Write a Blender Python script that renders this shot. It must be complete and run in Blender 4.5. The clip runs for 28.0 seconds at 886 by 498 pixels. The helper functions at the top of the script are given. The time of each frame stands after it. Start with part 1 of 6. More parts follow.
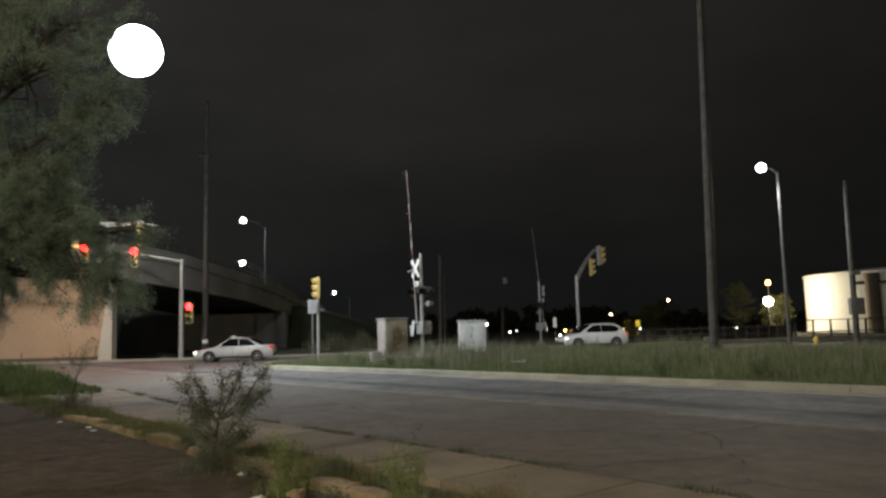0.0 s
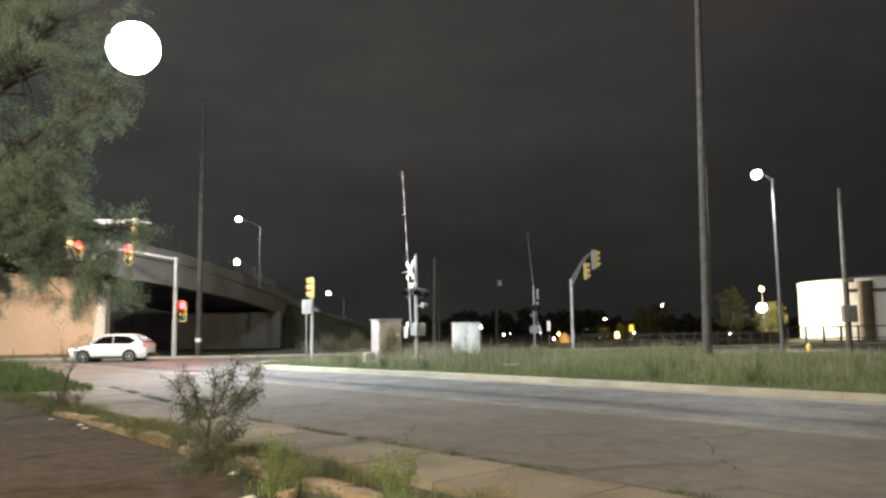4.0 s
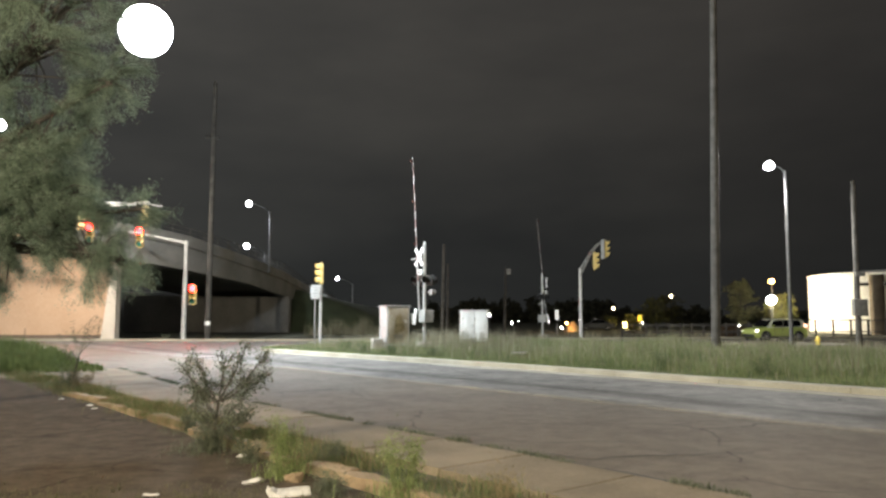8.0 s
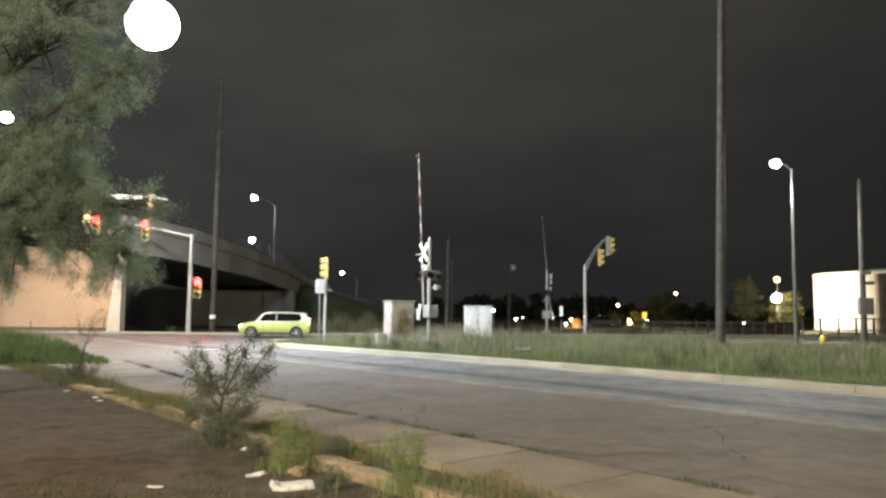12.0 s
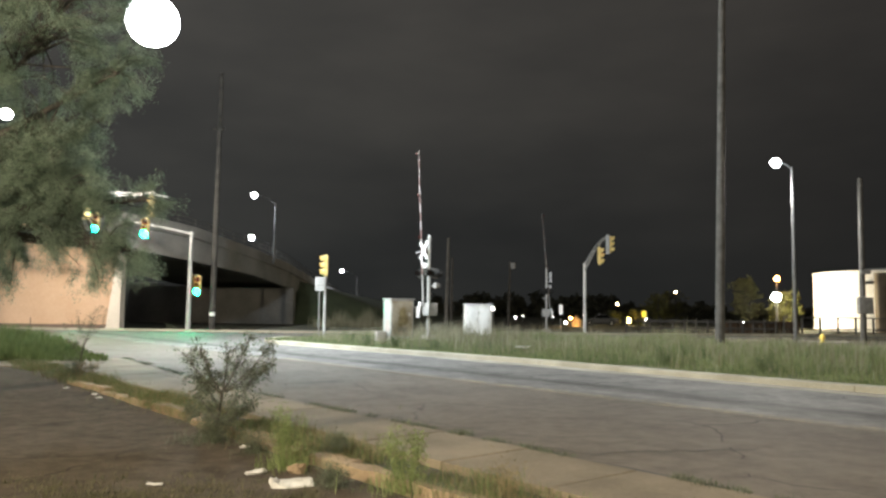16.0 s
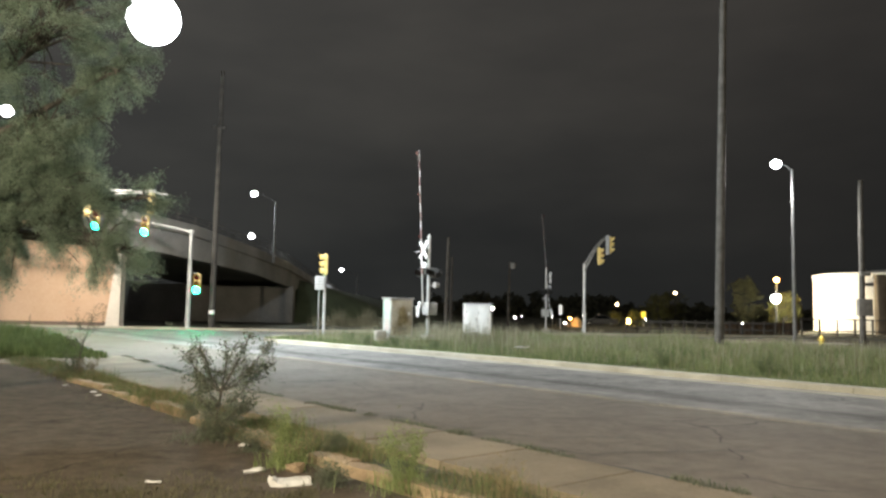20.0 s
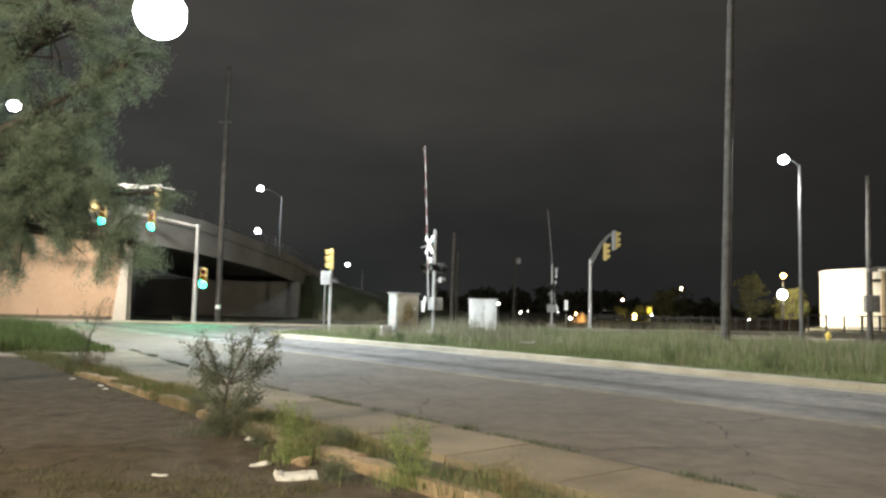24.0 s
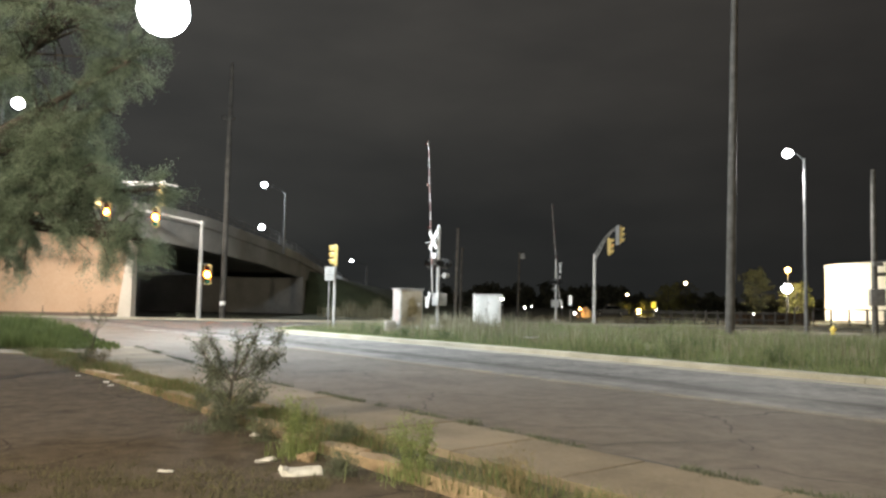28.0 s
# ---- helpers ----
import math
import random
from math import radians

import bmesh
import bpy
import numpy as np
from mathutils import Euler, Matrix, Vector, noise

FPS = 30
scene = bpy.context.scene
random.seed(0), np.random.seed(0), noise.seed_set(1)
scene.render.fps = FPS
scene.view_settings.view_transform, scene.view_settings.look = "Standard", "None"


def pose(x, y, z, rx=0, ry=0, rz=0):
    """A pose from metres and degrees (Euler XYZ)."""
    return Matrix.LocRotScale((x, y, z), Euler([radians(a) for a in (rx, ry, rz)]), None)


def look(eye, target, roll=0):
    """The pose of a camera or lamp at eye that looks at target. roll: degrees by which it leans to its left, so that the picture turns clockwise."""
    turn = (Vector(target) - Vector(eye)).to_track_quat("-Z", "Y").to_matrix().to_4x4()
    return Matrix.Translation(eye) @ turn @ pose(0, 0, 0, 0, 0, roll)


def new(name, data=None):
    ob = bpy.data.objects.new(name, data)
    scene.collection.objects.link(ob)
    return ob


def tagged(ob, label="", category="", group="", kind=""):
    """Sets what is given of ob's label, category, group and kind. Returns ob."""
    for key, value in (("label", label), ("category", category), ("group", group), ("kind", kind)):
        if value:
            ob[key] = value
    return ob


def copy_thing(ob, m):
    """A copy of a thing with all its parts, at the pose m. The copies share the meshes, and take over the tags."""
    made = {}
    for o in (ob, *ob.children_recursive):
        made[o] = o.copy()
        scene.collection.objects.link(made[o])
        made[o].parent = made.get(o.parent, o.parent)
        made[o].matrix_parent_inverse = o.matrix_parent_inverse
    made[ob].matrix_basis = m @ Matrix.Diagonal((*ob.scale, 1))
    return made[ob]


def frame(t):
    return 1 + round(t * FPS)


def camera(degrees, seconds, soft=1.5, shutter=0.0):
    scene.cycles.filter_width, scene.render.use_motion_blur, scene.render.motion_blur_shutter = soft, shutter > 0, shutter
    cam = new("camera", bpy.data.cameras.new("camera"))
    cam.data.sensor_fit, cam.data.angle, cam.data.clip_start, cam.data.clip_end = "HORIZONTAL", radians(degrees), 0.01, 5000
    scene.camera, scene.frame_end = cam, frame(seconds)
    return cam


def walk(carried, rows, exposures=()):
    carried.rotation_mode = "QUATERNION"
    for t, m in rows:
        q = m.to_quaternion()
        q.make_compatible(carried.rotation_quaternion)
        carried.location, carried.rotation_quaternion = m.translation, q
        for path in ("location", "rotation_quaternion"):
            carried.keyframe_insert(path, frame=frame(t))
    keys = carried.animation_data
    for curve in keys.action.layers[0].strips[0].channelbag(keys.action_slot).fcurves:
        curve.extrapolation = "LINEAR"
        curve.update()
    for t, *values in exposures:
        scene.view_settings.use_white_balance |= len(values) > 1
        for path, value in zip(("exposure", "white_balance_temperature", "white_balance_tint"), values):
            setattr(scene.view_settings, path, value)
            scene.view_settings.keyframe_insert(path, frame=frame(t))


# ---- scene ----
# the camera stands still in the hand and only turns; rows: seconds, yaw, pitch, roll
EYE = Vector((0.0, 0.0, 1.6))
TURNS = [(0, -0.655, 5.841, -1.585), (0.5, -0.660, 5.899, -1.735), (1, -0.622, 6.056, -1.671), (1.5, -0.701, 6.145, -1.613), (2, -0.800, 6.171, -1.516),
         (2.5, -0.866, 6.137, -1.374), (3, -0.925, 6.089, -1.157), (3.5, -0.986, 6.042, -1.007), (5.5, -1.031, 5.696, -0.280), (6, -1.018, 5.588, -0.273),
         (6.5, -0.925, 5.409, 0.193), (7, -0.588, 5.239, 0.152), (7.5, -0.355, 5.107, 0.086), (8, -0.331, 5.030, 0.124), (8.5, -0.319, 4.980, 0.175),
         (9, -0.423, 4.979, 0.099), (9.5, -0.119, 5.018, 0.128), (10, 0.131, 5.069, 0.254), (10.5, 0.114, 4.923, 0.472), (11, 0.024, 4.846, 0.496),
         (11.5, 0.023, 4.776, 0.499), (12, 0.027, 4.685, 0.591), (12.5, 0.081, 4.658, 0.646), (14.5, 0.100, 4.584, 0.805), (15, 0.082, 4.597, 0.812),
         (15.5, 0.051, 4.565, 0.862), (16, 0.013, 4.541, 0.764), (16.5, 0.037, 4.436, 0.852), (17, 0.000, 4.463, 0.859), (17.5, 0.000, 4.470, 0.855),
         (18, 0.001, 4.488, 0.886), (18.5, 0.001, 4.494, 0.882), (19, 0.008, 4.492, 0.988), (19.5, 0.010, 4.502, 1.058), (20, 0.004, 4.508, 1.094),
         (20.5, -0.010, 4.476, 1.145), (21, -0.040, 4.455, 1.213), (21.5, -0.047, 4.419, 1.158), (23.5, 0.187, 4.165, 1.224), (24, 0.428, 4.135, 1.244),
         (24.5, 0.481, 4.080, 1.168), (25, 0.552, 4.000, 1.070), (25.5, 0.594, 3.980, 1.048), (26, 0.616, 3.923, 1.029), (26.5, 0.651, 3.871, 1.036),
         (27, 0.687, 3.846, 1.014), (27.5, 0.698, 3.822, 1.014), (28, 0.710, 3.795, 1.024)]


def aim(yaw, pitch, roll):
    y, p = radians(yaw), radians(pitch)
    return look(EYE, EYE + Vector((-math.sin(y) * math.cos(p), math.cos(y) * math.cos(p), math.sin(p))), roll)


cam = camera(60.0, 28.0, soft=2.6)
walk(cam, [(t, aim(y, p, r)) for t, y, p, r in TURNS], exposures=[(0, -1.35), (0.2, -1.0), (0.5, -0.6), (1.0, -0.25), (2.0, -0.05), (3.5, 0.05), (28, 0.1)])

# ---- night sky: low cloud lit from the town below ----
world = bpy.data.worlds.new("night_sky")
scene.world = world
world.use_nodes = True
wt = world.node_tree
wt.nodes.clear()
w_out = wt.nodes.new("ShaderNodeOutputWorld")
w_bg = wt.nodes.new("ShaderNodeBackground")
w_ramp = wt.nodes.new("ShaderNodeValToRGB")
w_noise = wt.nodes.new("ShaderNodeTexNoise")
w_map = wt.nodes.new("ShaderNodeMapping")
w_co = wt.nodes.new("ShaderNodeTexCoord")
w_map.inputs["Scale"].default_value = (1.6, 1.6, 4.5)
w_noise.inputs["Scale"].default_value = 1.5
w_noise.inputs["Detail"].default_value = 5
w_noise.inputs["Roughness"].default_value = 0.5
w_ramp.color_ramp.elements[0].position, w_ramp.color_ramp.elements[0].color = 0.25, (0.0195, 0.0193, 0.0195, 1)
w_ramp.color_ramp.elements[1].position, w_ramp.color_ramp.elements[1].color = 0.8, (0.044, 0.041, 0.038, 1)
w_bg.inputs["Strength"].default_value = 1.12
wt.links.new(w_co.outputs["Generated"], w_map.inputs["Vector"])
wt.links.new(w_map.outputs["Vector"], w_noise.inputs["Vector"])
wt.links.new(w_noise.outputs["Fac"], w_ramp.inputs["Fac"])
w_sep = wt.nodes.new("ShaderNodeSeparateXYZ")
w_fade = wt.nodes.new("ShaderNodeValToRGB")
w_fade.color_ramp.elements[0].position, w_fade.color_ramp.elements[0].color = 0.05, (0.54, 0.58, 0.59, 1)
w_fade.color_ramp.elements[1].position, w_fade.color_ramp.elements[1].color = 0.36, (1.12, 1.1, 1.06, 1)
w_mul = wt.nodes.new("ShaderNodeMixRGB")
w_mul.blend_type, w_mul.inputs[0].default_value = "MULTIPLY", 1.0
wt.links.new(w_co.outputs["Generated"], w_sep.inputs[0])
wt.links.new(w_sep.outputs["Z"], w_fade.inputs["Fac"])
wt.links.new(w_ramp.outputs["Color"], w_mul.inputs[1])
wt.links.new(w_fade.outputs["Color"], w_mul.inputs[2])
w_side = wt.nodes.new("ShaderNodeValToRGB")
w_side.color_ramp.elements[0].position, w_side.color_ramp.elements[0].color = 0.0, (1.6, 1.66, 1.66, 1)
w_side.color_ramp.elements[1].position, w_side.color_ramp.elements[1].color = 1.0, (0.82, 0.81, 0.8, 1)
w_x = wt.nodes.new("ShaderNodeMapRange")
w_x.inputs["From Min"].default_value, w_x.inputs["From Max"].default_value = -0.55, 0.45
w_mul2 = wt.nodes.new("ShaderNodeMixRGB")
w_mul2.blend_type, w_mul2.inputs[0].default_value = "MULTIPLY", 1.0
wt.links.new(w_sep.outputs["X"], w_x.inputs["Value"])
wt.links.new(w_x.outputs["Result"], w_side.inputs["Fac"])
wt.links.new(w_mul.outputs[0], w_mul2.inputs[1])
wt.links.new(w_side.outputs["Color"], w_mul2.inputs[2])
wt.links.new(w_mul2.outputs[0], w_bg.inputs["Color"])
wt.links.new(w_bg.outputs["Background"], w_out.inputs["Surface"])


def lamp(name, at, watts, colour=(1, 1, 1), size=0.3, spread=None, target=None):
    """A lamp in a luminaire: a soft point, or a disc that shines towards target."""
    if target is None:
        data = bpy.data.lights.new(name, "POINT")
        data.shadow_soft_size = size
        m = Matrix.Translation(at)
    else:
        data = bpy.data.lights.new(name, "SPOT")
        data.spot_size, data.spot_blend, data.shadow_soft_size = radians(spread or 150), 0.6, size
        m = look(at, target)
    data.energy, data.color = watts, colour
    ob = new(name, data)
    ob.matrix_world = m
    return ob


COOL, NEUTRAL, WARM, SODIUM = (0.86, 0.95, 1.0), (1.0, 0.97, 0.92), (1.0, 0.78, 0.55), (1.0, 0.55, 0.2)
lamp("near_street_light", (-11.5, 29.3, 12.5), 8300, COOL, 0.6)
lamp("near_street_light_beam", (-11.5, 29.3, 12.4), 18500, COOL, 0.5, 122, (3.5, 32.0, 0))
lamp("lot_street_light", (-1.5, -7.5, 9.3), 9600, (1.0, 0.86, 0.64), 0.25, 172, (-2.0, 4.0, 0))
lamp("corner_street_light", (-13.0, -5.0, 9.3), 22500, (1.0, 0.84, 0.6), 0.25, 172, (-8.0, 4.0, 0))
lamp("wall_street_light", (-22.1, 38.0, 10.9), 12500, (1.0, 0.9, 0.76), 0.25, 160, (-18.0, 41.0, 0))
lamp("bridge_light", (-17.44, 70.0, 11.8), 4000, COOL, 0.25, 160, (-17.5, 69.0, 0))
lamp("bridge_light_far", (-27.6, 110.0, 11.5), 4000, COOL, 0.25, 160, (-27.6, 109, 0))
lamp("embankment_light", (-14.47, 110.0, 6.9), 700, COOL, 0.25, 160, (-13.0, 100, 0))
lamp("island_street_light", (17.4, 40.0, 9.25), 7600, NEUTRAL, 0.25, 165, (14.0, 36.0, 0))
lamp("tank_flood", (35.8, 82.2, 3.5), 2100, (1.0, 0.84, 0.56), 0.3, 160, (44.0, 82.0, 3.2))
lamp("yard_flood", (35.8, 82.2, 3.5), 5600, (1.0, 0.88, 0.58), 0.3)
lamp("yard_sodium", (36.55, 83.6, 5.5), 900, SODIUM, 0.3)
lamp("yard_amber", (24.2, 99.4, 1.2), 350, (1.0, 0.7, 0.25), 0.2)
lamp("heap_light", (14.1, 84.4, 0.95), 260, SODIUM, 0.12)


# ---- materials ----
def shade(name, dark, light, scale=3.0, rough=0.8, metal=0.0, bump=0.2, fine=40.0, coord="Object", vary=0.0, low=0.35, high=0.65, island=False, leaf=0.0, spec=0.5):
    """A surface with blotches (scale) and grain (fine) between two base colours."""
    m = bpy.data.materials.new(name)
    m.use_nodes = True
    t = m.node_tree
    b = t.nodes["Principled BSDF"]
    b.inputs["Roughness"].default_value, b.inputs["Metallic"].default_value = rough, metal
    b.inputs["Specular IOR Level"].default_value = spec
    if coord == "World":
        co = t.nodes.new("ShaderNodeNewGeometry").outputs["Position"]
    else:
        co = t.nodes.new("ShaderNodeTexCoord").outputs["Object"]
    n1, n2 = t.nodes.new("ShaderNodeTexNoise"), t.nodes.new("ShaderNodeTexNoise")
    n1.inputs["Scale"].default_value, n1.inputs["Detail"].default_value = scale, 6
    n2.inputs["Scale"].default_value, n2.inputs["Detail"].default_value = fine, 4
    t.links.new(co, n1.inputs["Vector"])
    t.links.new(co, n2.inputs["Vector"])
    mix = t.nodes.new("ShaderNodeMath")
    mix.operation = "MULTIPLY_ADD"
    mix.inputs[1].default_value = 0.3
    t.links.new(n2.outputs["Fac"], mix.inputs[0])
    sub = t.nodes.new("ShaderNodeMath")
    sub.operation = "MULTIPLY_ADD"
    sub.inputs[1].default_value, sub.inputs[2].default_value = 0.7, 0.0
    t.links.new(n1.outputs["Fac"], sub.inputs[0])
    t.links.new(sub.outputs[0], mix.inputs[2])
    fac = mix.outputs[0]
    if vary:
        add = t.nodes.new("ShaderNodeMath")
        add.operation = "MULTIPLY_ADD"
        add.inputs[1].default_value = vary
        if island:
            t.links.new(t.nodes.new("ShaderNodeNewGeometry").outputs["Random Per Island"], add.inputs[0])
        else:
            t.links.new(t.nodes.new("ShaderNodeObjectInfo").outputs["Random"], add.inputs[0])
        shift = t.nodes.new("ShaderNodeMath")
        shift.operation = "SUBTRACT"
        shift.inputs[1].default_value = vary / 2
        t.links.new(fac, add.inputs[2])
        t.links.new(add.outputs[0], shift.inputs[0])
        fac = shift.outputs[0]
    ramp = t.nodes.new("ShaderNodeValToRGB")
    ramp.color_ramp.elements[0].position, ramp.color_ramp.elements[0].color = low, (*dark, 1)
    ramp.color_ramp.elements[1].position, ramp.color_ramp.elements[1].color = high, (*light, 1)
    t.links.new(fac, ramp.inputs["Fac"])
    t.links.new(ramp.outputs["Color"], b.inputs["Base Color"])
    if bump:
        bn = t.nodes.new("ShaderNodeBump")
        bn.inputs["Strength"].default_value, bn.inputs["Distance"].default_value = bump, 0.02
        t.links.new(n2.outputs["Fac"], bn.inputs["Height"])
        t.links.new(bn.outputs["Normal"], b.inputs["Normal"])
    if leaf:
        tr, mx = t.nodes.new("ShaderNodeBsdfTranslucent"), t.nodes.new("ShaderNodeMixShader")
        t.links.new(ramp.outputs["Color"], tr.inputs["Color"])
        mx.inputs["Fac"].default_value = leaf
        t.links.new(b.outputs["BSDF"], mx.inputs[1])
        t.links.new(tr.outputs["BSDF"], mx.inputs[2])
        t.links.new(mx.outputs["Shader"], t.nodes["Material Output"].inputs["Surface"])
    return m


def glow(name, colour, strength):
    m = bpy.data.materials.new(name)
    m.use_nodes = True
    b = m.node_tree.nodes["Principled BSDF"]
    b.inputs["Base Color"].default_value = (*colour, 1)
    b.inputs["Emission Color"].default_value = (*colour, 1)
    b.inputs["Emission Strength"].default_value = strength
    return m


def paving(name, dark, light, spec=0.35, crack=0.35, cracks=0.006, low=0.36, high=0.64, rough=0.82, turn=-50.2, tar=(0.02, 0.018, 0.017), parts=(0.4, 0.15, 0.15, 0.3), oil=None):
    """Worn asphalt: blotches and tyre streaks along the road, stones, fine cracks."""
    m = bpy.data.materials.new(name)
    m.use_nodes = True
    t = m.node_tree
    b = t.nodes["Principled BSDF"]
    b.inputs["Roughness"].default_value = rough
    b.inputs["Specular IOR Level"].default_value = spec
    co = t.nodes.new("ShaderNodeNewGeometry").outputs["Position"]
    turned = t.nodes.new("ShaderNodeMapping")
    turned.vector_type = "TEXTURE"
    turned.inputs["Rotation"].default_value = (0, 0, radians(turn))
    t.links.new(co, turned.inputs["Vector"])
    long = t.nodes.new("ShaderNodeMapping")
    long.inputs["Scale"].default_value = (0.16, 1.1, 1.0)
    t.links.new(turned.outputs["Vector"], long.inputs["Vector"])

    def tex(src, scale, detail, rough_=0.55):
        n = t.nodes.new("ShaderNodeTexNoise")
        n.inputs["Scale"].default_value, n.inputs["Detail"].default_value, n.inputs["Roughness"].default_value = scale, detail, rough_
        t.links.new(src, n.inputs["Vector"])
        return n.outputs["Fac"]

    def calc(op, a, b_):
        n = t.nodes.new("ShaderNodeMath")
        n.operation = op
        for i, q in enumerate((a, b_)):
            if isinstance(q, (int, float)):
                n.inputs[i].default_value = q
            else:
                t.links.new(q, n.inputs[i])
        return n.outputs[0]

    blotch, lines, stones, mid = tex(co, 0.55, 9, 0.7), tex(long.outputs["Vector"], 1.0, 8, 0.65), tex(co, 45, 3, 0.7), tex(co, 3.2, 8, 0.75)
    fac = calc("ADD", calc("ADD", calc("MULTIPLY", blotch, parts[0]), calc("MULTIPLY", lines, parts[1])), calc("ADD", calc("MULTIPLY", stones, parts[2]), calc("MULTIPLY", mid, parts[3])))
    ramp = t.nodes.new("ShaderNodeValToRGB")
    ramp.color_ramp.elements[0].position, ramp.color_ramp.elements[0].color = low, (*dark, 1)
    ramp.color_ramp.elements[1].position, ramp.color_ramp.elements[1].color = high, (*light, 1)
    t.links.new(fac, ramp.inputs["Fac"])
    vor = t.nodes.new("ShaderNodeTexVoronoi")
    vor.feature = "DISTANCE_TO_EDGE"
    vor.inputs["Scale"].default_value = crack
    bent = t.nodes.new("ShaderNodeMixRGB")
    bent.blend_type, bent.inputs[0].default_value = "ADD", 0.5
    wob = t.nodes.new("ShaderNodeTexNoise")
    wob.inputs["Scale"].default_value = 1.3
    t.links.new(co, wob.inputs["Vector"])
    t.links.new(co, bent.inputs[1])
    t.links.new(wob.outputs["Color"], bent.inputs[2])
    t.links.new(bent.outputs[0], vor.inputs["Vector"])
    gate = calc("MULTIPLY", calc("LESS_THAN", vor.outputs["Distance"], cracks), calc("GREATER_THAN", tex(co, 0.3, 2), 0.5))
    mix = t.nodes.new("ShaderNodeMixRGB")
    mix.inputs[2].default_value = (*tar, 1)
    t.links.new(calc("MULTIPLY", gate, 0.75), mix.inputs[0])
    t.links.new(ramp.outputs["Color"], mix.inputs[1])
    colour = mix.outputs[0]
    if oil:
        # drip stains in the middle of a lane: oil is the lane's place across the road and half its width
        across = t.nodes.new("ShaderNodeSeparateXYZ")
        t.links.new(turned.outputs["Vector"], across.inputs[0])
        off = calc("ABSOLUTE", calc("SUBTRACT", across.outputs["Y"], oil[0]), 0)
        lane = calc("MAXIMUM", calc("SUBTRACT", 1.0, calc("DIVIDE", off, oil[1])), 0.0)
        patch = t.nodes.new("ShaderNodeMapRange")
        patch.inputs["From Min"].default_value, patch.inputs["From Max"].default_value = 0.72, 1.12
        t.links.new(calc("ADD", calc("MULTIPLY", lane, 0.55), tex(long.outputs["Vector"], 2.2, 8, 0.7)), patch.inputs["Value"])
        drip = t.nodes.new("ShaderNodeMixRGB")
        drip.inputs[2].default_value = (*tar, 1)
        t.links.new(calc("MULTIPLY", patch.outputs["Result"], 0.8), drip.inputs[0])
        t.links.new(colour, drip.inputs[1])
        colour = drip.outputs[0]
    t.links.new(colour, b.inputs["Base Color"])
    bn = t.nodes.new("ShaderNodeBump")
    bn.inputs["Strength"].default_value, bn.inputs["Distance"].default_value = 0.6, 0.02
    t.links.new(calc("ADD", stones, mid), bn.inputs["Height"])
    t.links.new(bn.outputs["Normal"], b.inputs["Normal"])
    return m


ASPHALT_NEAR = paving("worn_asphalt", (0.076, 0.065, 0.054), (0.18, 0.159, 0.135), crack=0.22, cracks=0.0025, low=0.39, high=0.61, parts=(0.3, 0.1, 0.22, 0.38))
ASPHALT_FAR = paving("stained_grey_roadway", (0.068, 0.067, 0.066), (0.215, 0.21, 0.198), crack=0.25, cracks=0.005, low=0.41, high=0.58, rough=0.75, parts=(0.4, 0.1, 0.1, 0.4), oil=(13.3, 1.1))
ASPHALT_CROSS = paving("pale_worn_roadway", (0.085, 0.085, 0.084), (0.215, 0.212, 0.205), crack=0.2, cracks=0.004, rough=0.75, low=0.38, high=0.62)
ASPHALT_LOT = paving("old_lot_asphalt", (0.04, 0.033, 0.026), (0.12, 0.1, 0.079), spec=0.08, crack=0.45, cracks=0.004, low=0.4, high=0.62, rough=1.0, parts=(0.2, 0.05, 0.3, 0.45))
SOIL = shade("dry_soil", (0.05, 0.045, 0.03), (0.13, 0.11, 0.08), 0.6, 0.95, bump=0.6, fine=9, coord="World")
FIELD = shade("dark_field", (0.03, 0.035, 0.02), (0.07, 0.07, 0.045), 0.15, 0.95, bump=0.5, fine=3, coord="World")
CONCRETE = shade("weathered_concrete", (0.25, 0.235, 0.21), (0.42, 0.4, 0.36), 1.3, 0.85, bump=0.35, fine=30, vary=0.25)
KERB_CONCRETE = shade("kerb_concrete", (0.275, 0.26, 0.203), (0.44, 0.42, 0.342), 0.9, 0.85, bump=0.35, fine=25, coord="World", vary=0.12)
CONCRETE_TAN = shade("rust_stained_concrete", (0.165, 0.118, 0.07), (0.31, 0.238, 0.155), 2.2, 0.9, bump=0.6, fine=22, vary=0.3)
CONCRETE_BRIDGE = shade("bridge_concrete", (0.15, 0.15, 0.147), (0.27, 0.266, 0.255), 0.35, 0.85, bump=0.2, fine=8, coord="World")
WALL_PEACH = shade("beige_painted_concrete", (0.5, 0.335, 0.22), (0.6, 0.425, 0.3), 0.3, 0.8, bump=0.1, fine=6, coord="World")
WALL_PALE = shade("pale_painted_concrete", (0.5, 0.45, 0.38), (0.62, 0.56, 0.48), 0.4, 0.8, bump=0.1, fine=6, coord="World")
RED_KERB = shade("brown_stained_footing", (0.1, 0.072, 0.055), (0.2, 0.145, 0.115), 0.8, 0.85, coord="World")
YELLOW_LINE = shade("worn_yellow_paint", (0.15, 0.122, 0.078), (0.48, 0.385, 0.185), 1.6, 0.7, bump=0.2, fine=9, coord="World", low=0.4, high=0.62)
WHITE_LINE = shade("worn_white_paint", (0.3, 0.3, 0.29), (0.65, 0.65, 0.62), 2.0, 0.7, coord="World")
TAR = shade("crack_tar", (0.012, 0.012, 0.012), (0.03, 0.028, 0.026), 4, 0.7, coord="World")
GALV = shade("galvanised_steel", (0.34, 0.35, 0.35), (0.5, 0.5, 0.49), 5, 0.5, 0.35, bump=0.05)
